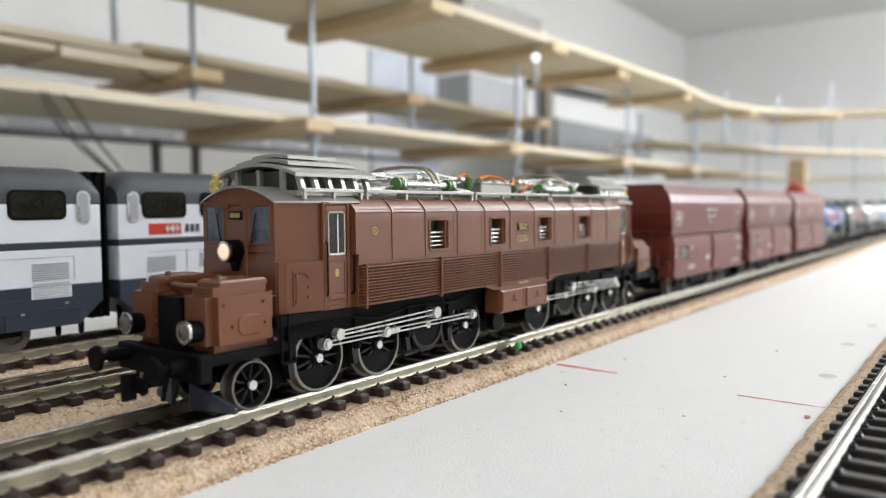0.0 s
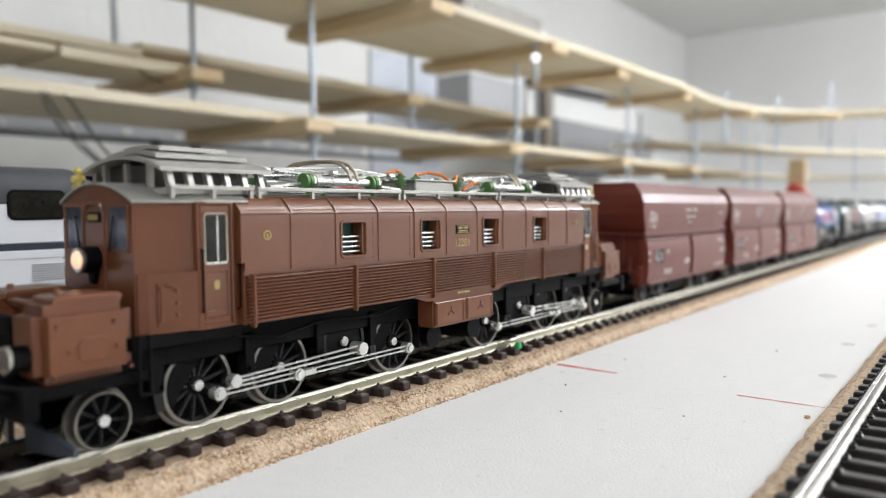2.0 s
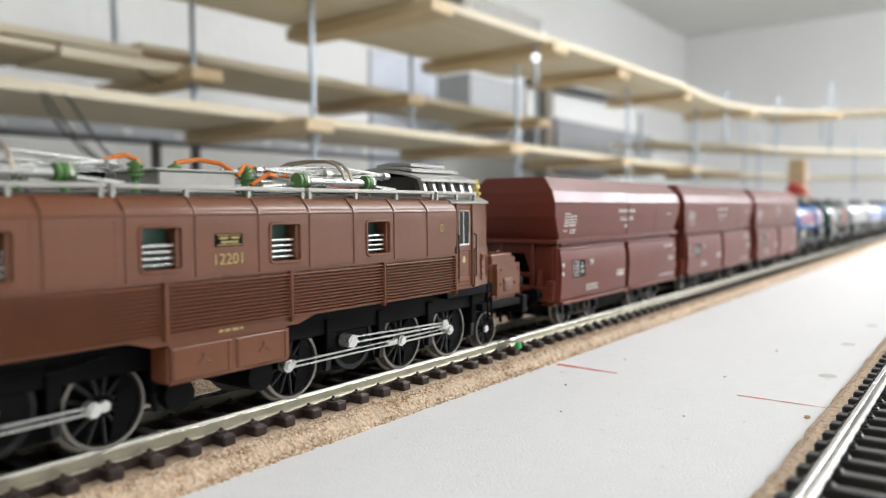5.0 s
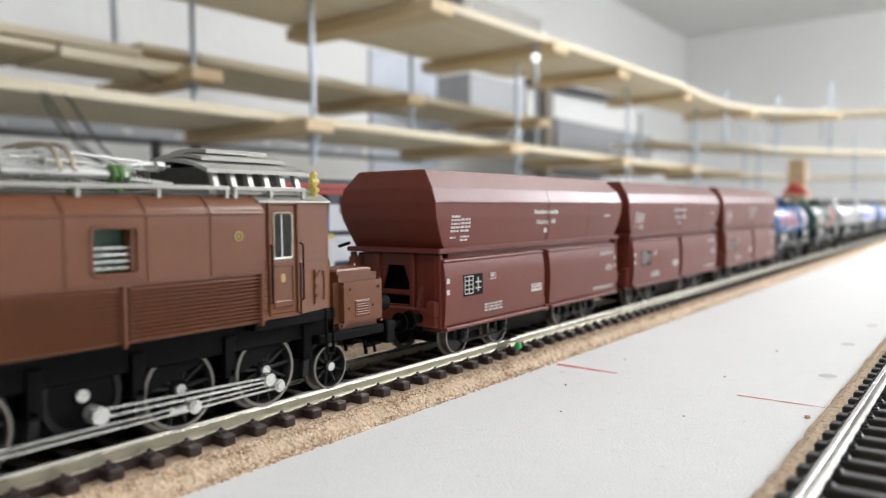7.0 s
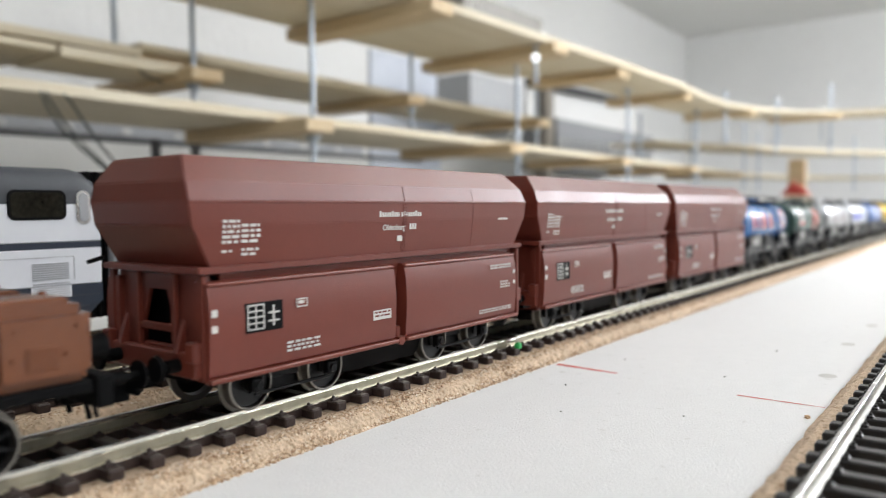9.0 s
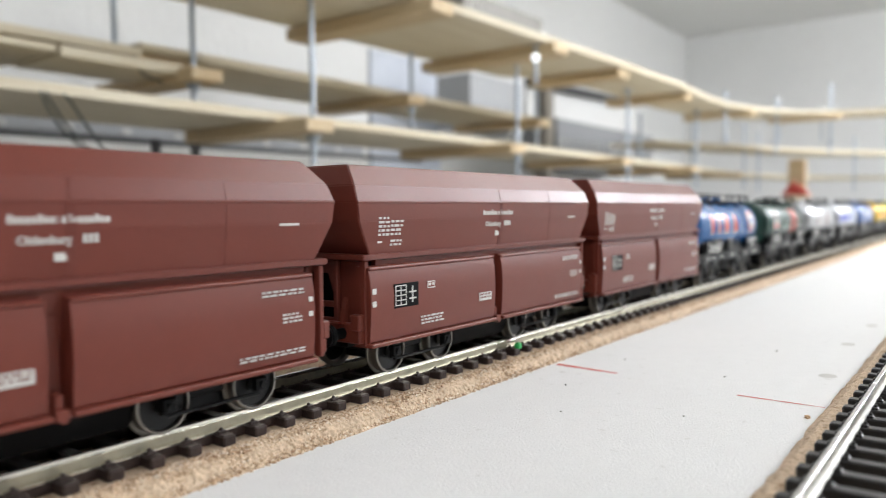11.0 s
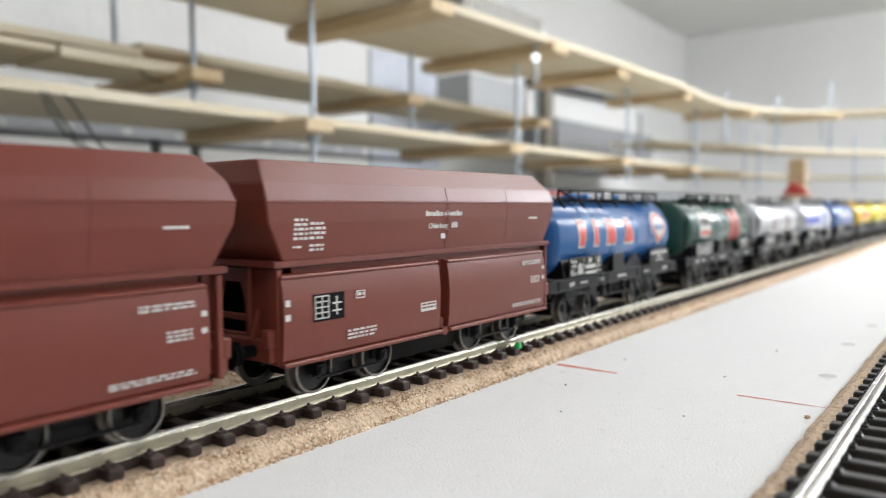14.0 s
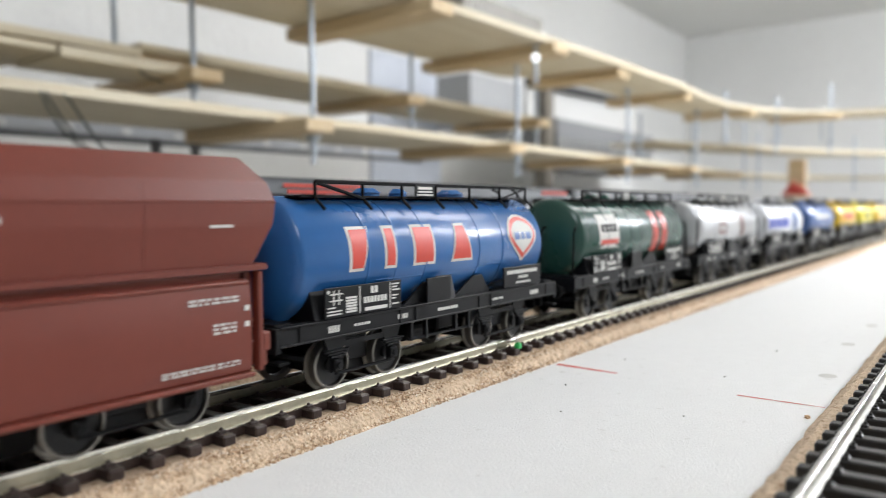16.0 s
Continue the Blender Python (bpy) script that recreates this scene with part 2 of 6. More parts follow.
# ---- room ----
bm = box(B(), WALL_B - 0.1, WALL_F + 0.1, WALL_R - 0.1, WALL_L + 0.1, FLOOR - 0.1, FLOOR)
solid("floor", bm, "floor", "grey basement floor under the layout", "floor", kind="structure")
bm = box(B(), WALL_B - 0.1, WALL_F + 0.1, WALL_R - 0.1, WALL_L + 0.1, CEIL, CEIL + 0.1)
solid("ceiling", bm, "ceiling", "plain off-white painted ceiling", "ceiling", kind="structure")
for nm, b in (("wall_left", (WALL_B, WALL_F, WALL_L, WALL_L + 0.1)), ("wall_right", (WALL_B, WALL_F, WALL_R - 0.1, WALL_R)),
              ("wall_far", (WALL_F, WALL_F + 0.1, WALL_R - 0.1, WALL_L + 0.1)), ("wall_back", (WALL_B - 0.1, WALL_B, WALL_R - 0.1, WALL_L + 0.1))):
    solid(nm, box(B(), *b, FLOOR, CEIL), "wall", "white plastered room wall", "wall", kind="structure")

for lx, ly, lw in LAMPS:
    fit_ = thing("ceiling_light", "long white ceiling light fitting with diffuser", "ceiling light", "ceiling lights", m=pose(lx, ly, CEIL))
    part("housing", box(B(), -0.62, 0.62, -0.14, 0.14, -0.05, 0, 0.008), "wall", fit_)
    part("diffuser", box(B(), -0.6, 0.6, -0.12, 0.12, -0.066, -0.0505, 0.004), "glow", fit_, "glowing opal diffuser")
# out-of-view fittings made up to carry the fill bulbs
for lx, ly, lz, lw in FILL_BULBS:
    fit_ = thing("fill_pendant", "unseen white pendant added as fill light", "pendant light", "pendant lights", m=pose(lx, ly, CEIL))
    part("stem", rod(B(), (0, 0, lz - CEIL + 0.16), (0, 0, 0), 0.008, 12), "wall", fit_, smooth=0.6)
    part("ceiling_rose", rod(B(), (0, 0, -0.02), (0, 0, 0), 0.05, 24, 0.06), "wall", fit_, smooth=0.6)
    part("cap", rod(B(), (0, 0, lz - CEIL + 0.145), (0, 0, lz - CEIL + 0.16), 0.06, 24, 0.03), "wall", fit_, smooth=0.6)
    bm = B()
    bmesh.ops.create_uvsphere(bm, u_segments=20, v_segments=12, radius=0.03, matrix=Matrix.Translation((0, 0, lz - CEIL + 0.118)))
    part("bulb", bm, "glow", fit_, "glowing opal glass of the added fill light", smooth=1.5)

# ---- baseboard, cork beds and tracks ----
T1, T2, T3, T0 = 0.1295, 0.183, 0.2355, 0.0125
RAIL, BED = 0.0085, 0.0035
solid("baseboard", box(B(), -1.0, 3.6, -0.12, 0.5, -0.018, 0, 0.001), "board", "white painted wooden layout baseboard", "baseboard", kind="structure")


def cork_bed(y, half, label, x0=-0.6, x1=3.5):
    """A strip of cork with sloped, torn shoulders."""
    rnd = random.Random(int(y * 1000))
    bm = B()
    n = int((x1 - x0) / 0.004)
    prev = None
    for i in range(n + 1):
        x = x0 + (x1 - x0) * i / n
        j = [rnd.uniform(-0.0004, 0.0004) for _ in range(4)]
        ring = [bm.verts.new((x, y - half - 0.0022 + j[0], 0.0)), bm.verts.new((x, y - half + j[1] - 0.0009, BED * 0.62 + j[3] * 0.5)), bm.verts.new((x, y - half + 0.0012 + j[1], BED)),
                bm.verts.new((x, y + half - 0.0012 + j[2], BED)), bm.verts.new((x, y + half + 0.0009 + j[2], BED * 0.62)), bm.verts.new((x, y + half + 0.0022 + j[3], 0.0))]
        if prev:
            for k in range(5):
                bm.faces.new((prev[k], ring[k], ring[k + 1], prev[k + 1]))
        else:
            bm.faces.new(ring)
        prev = ring
    bm.faces.new(prev[::-1])
    bmesh.ops.recalc_face_normals(bm, faces=bm.faces[:])
    return solid("cork_bed", bm, "cork", label, "track bed", kind="structure")


def rail_mesh(x0, x1, material="rail"):
    """Flat-bottomed rail: foot, web and rounded head."""
    h, w = RAIL - BED - 0.0021, 0.00045
    out = [(-0.0011, 0), (0.0011, 0), (0.0011, 0.0003), (0.0003, 0.0006), (0.0003, h - 0.0009), (w, h - 0.0006), (w, h - 0.0001), (w - 0.0001, h), (-w + 0.0001, h), (-w, h - 0.0001), (-w, h - 0.0006), (-0.0003, h - 0.0009), (-0.0003, 0.0006), (-0.0011, 0.0003)]
    me = mesh_of("rail", prism(B(), out, "x", x0, x1), "railside")
    me.materials.append(M[material])
    # bright foot faces paint in the white board's reflection; the web stays darker
    for f in me.polygons:
        if f.center.z > h - 0.0008 or f.center.z < 0.0005:
            f.material_index = 1
    return me


SLEEP_P = 0.00757


def sleeper_mesh(material):
    bm = B()
    box(bm, -0.00145, 0.00145, -0.0131, 0.0131, 0, 0.0021, 0.0003)
    for s in (-1, 1):
        for e in (-1, 1):
            yy = s * 0.0087 + e * 0.0016
            box(bm, -0.00095, 0.00095, yy - 0.0007, yy + 0.0007, 0.0019, 0.0026, 0.0002)
            rod(bm, (0, yy - s * 0.0001, 0.0024), (0, yy - s * 0.0001, 0.0031), 0.0005, 6, 0.0003)
    return mesh_of("sleeper", bm, material)


def track(y, label, material, x0, near0, near1):
    tr = thing("railway_track", label, "railway track", "parallel tracks", kind="structure", m=pose(0, y, BED))
    rm = rail_mesh(-0.6, 3.45, "rail" if y != T0 else "railbright")
    for s in (-1, 1):
        r = new("rail", rm)
        r.parent, r.location = tr, (0, s * 0.0087, 0.0021)
    sm = sleeper_mesh(material)
    k0, k1 = int((-0.6 - x0) / SLEEP_P), int((3.45 - x0) / SLEEP_P)
    rest = B()
    for k in range(k0, k1):
        x = x0 + k * SLEEP_P
        if near0 <= x <= near1:
            o = new("sleeper", sm)
            o.parent, o.location = tr, (x, 0, 0)
        else:
            box(rest, x - 0.00145, x + 0.00145, -0.0131, 0.0131, 0, 0.0021)
    web = B()
    for s in (-1, 1):
        box(web, -0.6, 3.45, s * 0.0087 - 0.0009, s * 0.0087 + 0.0009, 0.0002, 0.00208)
    part("sleeper_web", web, material, tr)
    tagged(part("sleepers_beyond", rest, material, tr), kind="stuff")
    return tr


for y, lab in ((T1, "torn brown cork strip under the main track"), (T2, "brown cork strip under the middle track"), (T3, "brown cork strip under the back track"), (T0, "thin dark cork strip under the near track")):
    cork_bed(y, 0.0172 if y != T0 else 0.0168, lab)

# ---- wooden decks on threaded rods ----
def deck(x0, x1, y0, y1, z, label, t=0.01):
    return solid("shelf_deck", box(B(), x0, x1, y0, y1, z - t, z, 0.0008), "ply", label, "shelf deck", "raised decks", "structure")


def batten(x, y0, y1, z, h=0.016, w=0.02):
    """Cross batten under a deck, its front end sticking out."""
    return solid("batten", box(B(), x - w / 2, x + w / 2, y0, y1, z - h, z, 0.0015), "pine", "sawn pine batten carrying a plywood deck", "batten", "deck battens")


def threaded_rod(x, y, z0, z1, nuts, r=0.0035):
    t = thing("threaded_rod", "zinc-plated threaded steel rod with nuts and washers", "threaded rod", "threaded rods", m=pose(x, y, z0))
    part("shaft", rod(B(), (0, 0, 0), (0, 0, z1 - z0), r, 12), "steel", t, smooth=0.6)
    for z in nuts:
        part("nut", rod(B(), (0, 0, z - z0 - 0.0065), (0, 0, z - z0), 0.0075, 6), "steel", t)
        part("washer", rod(B(), (0, 0, z - z0), (0, 0, z - z0 + 0.0015), 0.011, 16), "steel", t)
    return t


D1, D2, D3 = 0.165, 0.246, 0.322


def curved_deck(front, width, z, label, t=0.01):
    """A plywood deck whose front edge follows a line of corners; the back edge lies a width behind it."""
    back = []
    for i, p in enumerate(front):
        a, b = Vector(front[max(i - 1, 0)]), Vector(front[min(i + 1, len(front) - 1)])
        d = (b - a).normalized()
        back.append((p[0] - d.y * (width[i] if isinstance(width, tuple) else width), p[1] + d.x * (width[i] if isinstance(width, tuple) else width)))
    bm = B()
    rows = [[bm.verts.new((*f, z - t)), bm.verts.new((*f, z)), bm.verts.new((*k, z)), bm.verts.new((*k, z - t))] for f, k in zip(front, back)]
    for r0, r1 in zip(rows, rows[1:]):
        for k in range(4):
            bm.faces.new((r0[k], r0[(k + 1) % 4], r1[(k + 1) % 4], r1[k]))
    bm.faces.new(rows[0][::-1])
    bm.faces.new(rows[-1])
    bmesh.ops.recalc_face_normals(bm, faces=bm.faces[:])
    return solid("shelf_deck", bm, "ply", label, "shelf deck", "raised decks", "structure")


curved_deck([(-0.6, 0.67), (2.0, 0.69), (2.5, 0.70), (2.9, 0.64), (3.25, 0.45), (3.45, 0.15), (3.5, -0.2), (3.5, -0.9)], 0.18, D1, "pale plywood deck of the lowest raised level")
curved_deck([(0.562, 0.80), (1.45, 0.80)], 0.17, D2, "pale plywood deck of the middle raised level")
curved_deck([(2.1, 0.80), (2.2, 0.775), (2.45, 0.66), (2.72, 0.55), (2.95, 0.43), (3.1, 0.3), (3.2, 0.05), (3.22, -0.8)], 0.17, D2, "pale plywood deck of the middle raised level")
curved_deck([(0.42, 0.60), (1.24, 0.567), (1.34, 0.564), (1.6, 0.56), (1.85, 0.572), (2.0, 0.567), (2.15, 0.535), (2.28, 0.47), (2.37, 0.37), (2.41, 0.22), (2.42, -0.7)], (0.23, 0.23) + (0.16,) * 9, D3, "pale plywood deck of the upper raised level")
# doubled board under the near end of the middle level
solid("splice_board", box(B(), 0.383, 0.528, 0.786, 0.89, 0.2128, 0.2247, 0.001), "ply", "short plywood splice board under a deck", "board", "deck boards")
solid("deck_board", box(B(), -0.6, 0.3815, 0.79, 0.95, 0.2172, 0.2247, 0.001), "ply", "long pale plywood board under another one", "board", "deck boards")
solid("deck_board", box(B(), -0.6, 0.476, 0.788, 0.955, 0.2278, 0.2372, 0.001), "ply", "long pale plywood board on a raised deck", "board", "deck boards")
solid("wood_strip", box(B(), -0.6, 0.47, 0.798, 0.95, 0.2249, 0.2276, 0.0005), "pine", "thin brown strip between two deck boards", "board", "deck boards")
solid("splice_board", box(B(), 0.482, 0.5615, 0.80, 0.93, 0.2375, D2, 0.001), "ply", "small plywood offcut at a deck's end", "board", "deck boards")
solid("wood_strip", box(B(), 0.478, 0.558, 0.815, 0.93, 0.2250, 0.2373, 0.001), "pine", "small brown block under a plywood offcut", "board", "deck boards")
for i in range(6):
    x = 0.145 + 0.472 * i
    batten(0.1595 + 0.439 * i, 0.625, 0.86, D1 - 0.0102, 0.0155, 0.044)
    threaded_rod(x + 0.004, 0.662, D1 - 0.06, (D3 + 0.25) if x < 0.7 else D3 - 0.0105, (D1 - 0.0267, D3 - 0.0117))
for x in (0.751, 1.0645, 1.335, 1.70):
    batten(x, 0.562 if x < 1.3 else 0.572, 0.83 if x < 1.3 else 0.765, D3 - 0.0102, 0.017, 0.046)
for i in range(3):
    x = 0.545 + 0.42 * i
    batten((0.543, 0.940, 1.365)[i], 0.758, 0.98, D2 - 0.0102 - (0.0158 if i == 0 else 0), 0.015, 0.044)
    threaded_rod(x, 0.79, D2 - 0.06, (D3 + 0.25) if x < 0.7 else D3 - 0.0105, (D2 - 0.0267 - (0.0158 if i == 0 else 0),))
threaded_rod(0.49, 0.87, D2 + 0.0005, D3 + 0.2, ())
for x, y, z0, z1 in ((2.05, 0.59, 0.22, 0.36), (2.26, 0.51, 0.2, 0.36), (2.375, 0.39, 0.2, 0.40), (2.425, 0.25, 0.2, 0.44), (2.44, 0.12, 0.2, 0.40), (2.6, 0.64, 0.1, 0.30), (3.05, 0.42, 0.1, 0.30), (1.98, 0.80, 0.14, 0.31), (2.3, 0.76, 0.14, 0.31)):
    threaded_rod(x, y, z0, z1, (min(D2 - 0.0117, z1 - 0.03),))
for x, y in ((2.12, 0.565), (2.36, 0.39)):
    solid("batten", box(B(), x - 0.015, x + 0.015, y - 0.03, y + 0.16, D3 - 0.026, D3 - 0.0103, 0.0015), "pine", "sawn pine batten carrying a plywood deck", "batten", "deck battens")
# white colour of the caps stands in for glints on metal tips
for x, y, z in ((2.40, 0.533, 0.3685), (2.45, 0.425, 0.3355)):
    tip = thing("threaded_rod", "thin steel rod through a deck with a painted glint", "threaded rod", "threaded rods", m=pose(x, y, D3 - 0.08))
    part("shaft", rod(B(), (0, 0, 0), (0, 0, z - D3 + 0.075), 0.003, 12), "steel", tip, smooth=0.6)
    bm = B()
    bmesh.ops.create_uvsphere(bm, u_segments=16, v_segments=10, radius=0.006, matrix=Matrix.Translation((0, 0, z - D3 + 0.08)))
    part("cap", bm, "coach", tip, "round cap coloured white in place of a glint", smooth=1.5)
# glint at the rod's tip, built as a glowing ball; no lamp there
cap = thing("threaded_rod", "short steel rod hanging from a deck with a glowing glint", "threaded rod", "threaded rods", m=pose(1.0385, 0.594, 0.2465))
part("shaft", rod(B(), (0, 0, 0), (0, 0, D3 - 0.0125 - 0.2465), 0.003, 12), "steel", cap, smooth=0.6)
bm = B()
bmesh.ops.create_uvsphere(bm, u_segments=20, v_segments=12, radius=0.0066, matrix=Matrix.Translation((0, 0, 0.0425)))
part("bulb", bm, "bulb", cap, "small white ball glowing in place of a glint", smooth=1.5)


# ---- rolling stock: sizes in millimetres, from the rail top and the middle of each vehicle ----
MOVERS, WHEELS, RODS, CRANK0 = [], [], [], 0.03
MM = 0.001


def mbox(bm, x0, x1, y0, y1, z0, z1, bevel=0.0, seg=1):
    x0, x1, y0, y1 = min(x0, x1), max(x0, x1), min(y0, y1), max(y0, y1)
    return box(bm, x0 * MM, x1 * MM, y0 * MM, y1 * MM, z0 * MM, z1 * MM, bevel * MM, seg)


def mrod(bm, a, b, r, seg=8, r2=None):
    return rod(bm, [v * MM for v in a], [v * MM for v in b], r * MM, seg, None if r2 is None else r2 * MM)


def mtube(bm, pts, r, seg=6):
    return tube(bm, [[v * MM for v in p] for p in pts], r * MM, seg)


def mprism(bm, pts, axis, a, b):
    return prism(bm, [(p[0] * MM, p[1] * MM) for p in pts], axis, a * MM, b * MM)


def mloft(bm, rings):
    return loft(bm, [[[v * MM for v in p] for p in r] for r in rings])


def swept(path, r, n=8):
    """Rings round a bent line that lies across the vehicle."""
    rings = []
    for i, p in enumerate(path):
        a, b = path[max(i - 1, 0)], path[min(i + 1, len(path) - 1)]
        d = math.hypot(b[1] - a[1], b[2] - a[2])
        ny, nz = -(b[2] - a[2]) / d, (b[1] - a[1]) / d
        rings.append([(p[0] + r * math.cos(k * math.tau / n), p[1] + ny * r * math.sin(k * math.tau / n), p[2] + nz * r * math.sin(k * math.tau / n)) for k in range(n)])
    return rings


def rrect(bm, x0, x1, z0, z1, r, y0, y1, n=5):
    """A plate with rounded corners facing along y, with a softened front edge."""
    def outline(d):
        a, b, c, e, q = x0 + d, x1 - d, z0 + d, z1 - d, max(r - d, 0.05)
        pts = []
        for cx, cz, s in ((b - q, e - q, 0), (a + q, e - q, 90), (a + q, c + q, 180), (b - q, c + q, 270)):
            for k in range(n + 1):
                w = math.radians(s + 90 * k / n)
                pts.append((cx + q * math.cos(w), cz + q * math.sin(w)))
        return pts
    d = min(0.12, abs(y1 - y0) * 0.4)
    s = 1 if y1 > y0 else -1
    return mloft(bm, [[(p[0], y0, p[1]) for p in outline(0)], [(p[0], y1 - s * d, p[1]) for p in outline(0)], [(p[0], y1, p[1]) for p in outline(d)]])


def rframe(bm, x0, x1, z0, z1, r, w, y0, y1, n=4):
    """A raised rim with rounded corners facing along y; w: its width."""
    def outline(d):
        a, b, c, e, q = x0 + d, x1 - d, z0 + d, z1 - d, max(r - d, 0.1)
        return [(cx + q * math.cos(math.radians(t + 90 * k / n)), cz + q * math.sin(math.radians(t + 90 * k / n)))
                for cx, cz, t in ((b - q, e - q, 0), (a + q, e - q, 90), (a + q, c + q, 180), (b - q, c + q, 270)) for k in range(n + 1)]
    k = (y1 - y0) * 0.3
    rows = [[bm.verts.new((p[0] * MM, y * MM, p[1] * MM)) for p in outline(d)] for d, y in ((0, y0), (0, y1 - k), (w * 0.2, y1), (w * 0.8, y1), (w, y1 - k), (w, y0))]
    for i in range(6):
        r0, r1 = rows[i], rows[(i + 1) % 6]
        for j in range(len(r0)):
            h = (j + 1) % len(r0)
            bm.faces.new((r0[j], r0[h], r1[h], r1[j]))
    bmesh.ops.recalc_face_normals(bm, faces=bm.faces[:])
    return bm


def ring(bm, y0, y1, ri, ro, seg=36, bev=0.15):
    """A wheel tyre round the y axis."""
    prof = [(ri, y0), (ro - bev, y0), (ro, y0 + bev), (ro, y1 - bev), (ro - bev, y1), (ri, y1)]
    rows = []
    for k in range(seg):
        a = 2 * math.pi * k / seg
        rows.append([bm.verts.new((r * math.cos(a) * MM, y * MM, r * math.sin(a) * MM)) for r, y in prof])
    for k in range(seg):
        r0, r1 = rows[k], rows[(k + 1) % seg]
        for i in range(6):
            j = (i + 1) % 6
            bm.faces.new((r0[i], r0[j], r1[j], r1[i]))
    bmesh.ops.recalc_face_normals(bm, faces=bm.faces[:])
    return bm


def wheelset(parent, x, r, spokes, weight=False, pin=0.0, tread="tyre"):
    """Two wheels on one axle; turns with the way run."""
    bm = B()
    for s in (-1, 1):
        yo = s * 9.6
        if spokes:
            mrod(bm, (0, yo - 0.7, 0), (0, yo + 0.7, 0), r * 0.24, 16)
            mrod(bm, (0, s * 8.0, 0), (0, s * 8.25, 0), r * 0.96, 24)
        else:
            mrod(bm, (0, yo - 0.35, 0), (0, yo + 0.35, 0), r * 0.86, 28)
            mrod(bm, (0, yo - 0.8, 0), (0, yo + 0.8, 0), r * 0.3, 12)
        if weight:
            pts = []
            for k in range(11):
                a = math.radians(200 + 14 * k)
                pts.append((r * 0.86 * math.cos(a), r * 0.86 * math.sin(a)))
            mprism(bm, pts, "y", yo - 0.5, yo + 0.4)
        if pin:
            mrod(bm, (0, yo - s * 0.4, 0), (0, yo - s * 0.4 + s * 0.9, pin), 1.2, 8)
    mrod(bm, (0, -8.5, 0), (0, 8.5, 0), 1.0, 8)
    w = part("wheelset", bm, "black" if spokes else "wheelblack", parent, smooth=0.6)
    w.location = (x * MM, 0, r * MM)
    for s in (-1, 1):
        tb = ring(B(), s * 9.6 - 1.15, s * 9.6 + 1.15, r * 0.9, r)
        ring(tb, s * 8.2 - 0.35, s * 8.2 + 0.35, r * 0.9, r + 0.75)
        part("tyre", tb, tread, w, "burnished steel tyre", smooth=0.6)
    if spokes:
        sp = mesh_of("spoke", mrod(B(), (r * 0.15, 0, 0), (r * 0.92, 0, 0), r * 0.055, 6), "spokegrey")
        for s in (-1, 1):
            for k in range(spokes):
                o = new("spoke", sp)
                o.parent = w
                o.matrix_basis = Matrix.Translation((0, s * 9.6 * MM, 0)) @ Matrix.Rotation(2 * math.pi * k / spokes, 4, "Y")
        part("hub_cap", mrod(B(), (0, -11.0, 0), (0, -10.2, 0), 1.0, 14), "rod", w, "silver axle end", smooth=0.6)
    WHEELS.append((w, r * MM))
    return w


def lettering(parent, rects, y, material="white", name="lettering", label="", t=0.06, lean=None):
    """Thin raised marks; lean(z) gives the surface's distance from the middle where it slopes."""
    bm = B()
    s = -1 if y < 0 else 1
    for x0, x1, z0, z1 in rects:
        if lean:
            mbox(bm, x0, x1, s * (lean(z0) - 0.2), s * (lean(z1) + 0.04), z0, z1)
        else:
            mbox(bm, x0, x1, y, y + s * t, z0, z1)
    return tagged(part(name, bm, material, parent, label), kind="stuff")


def scribble(rnd, x0, x1, z0, z1, lines, gap=0.45):
    """Rows of short bars standing for writing too small to read."""
    out = []
    h = (z1 - z0) / lines
    for i in range(lines):
        x = x0
        top = z1 - i * h
        while x < x1 - 0.4:
            w = min(rnd.uniform(0.6, 1.9), x1 - x)
            out.append((x, x + w, top - h * (1 - gap), top))
            x += w + rnd.uniform(0.3, 0.6)
    return out


def words(text, size, material, parent, x, y, z, bold=0.0):
    cu = bpy.data.curves.new("lettering", "FONT")
    cu.body, cu.size, cu.extrude, cu.align_x, cu.offset = text, size * MM, 0.00003, "CENTER", bold
    tmp = new("lettering_source", cu)
    bpy.context.view_layer.update()
    me = bpy.data.meshes.new_from_object(tmp.evaluated_get(bpy.context.evaluated_depsgraph_get()))
    bpy.data.objects.remove(tmp)
    me.materials.clear()
    me.materials.append(M[material])
    ob = new("lettering", me)
    ob.parent = parent
    ob.matrix_basis = pose(x * MM, y * MM, z * MM, 90, 0, 0)
    return ob


def buffers(th, x, y, z, e, reach=6.5):
    for s in (-1, 1):
        bm = mrod(B(), (x, s * y, z), (x + e * reach * 0.6, s * y, z), 1.3, 12)
        mrod(bm, (x + e * reach * 0.6, s * y, z), (x + e * reach, s * y, z), 0.8, 10)
        mrod(bm, (x + e * (reach - 0.1), s * y, z), (x + e * (reach + 0.6), s * y, z), 2.6, 18, 2.3)
        part("buffer", bm, "black", th, smooth=0.6)
    bm = mbox(B(), x - e * 2, x + e * 5, -1.2, 1.2, z - 5.2, z - 3.6, 0.2)
    mbox(bm, x + e * 4, x + e * 5.2, -4, 4, z - 5.6, z - 2.6, 0.3)
    mbox(bm, x + e * 4.4, x + e * 7.2, -0.6, 0.6, z - 7, z - 2, 0.2)
    part("coupler", bm, "black", th)


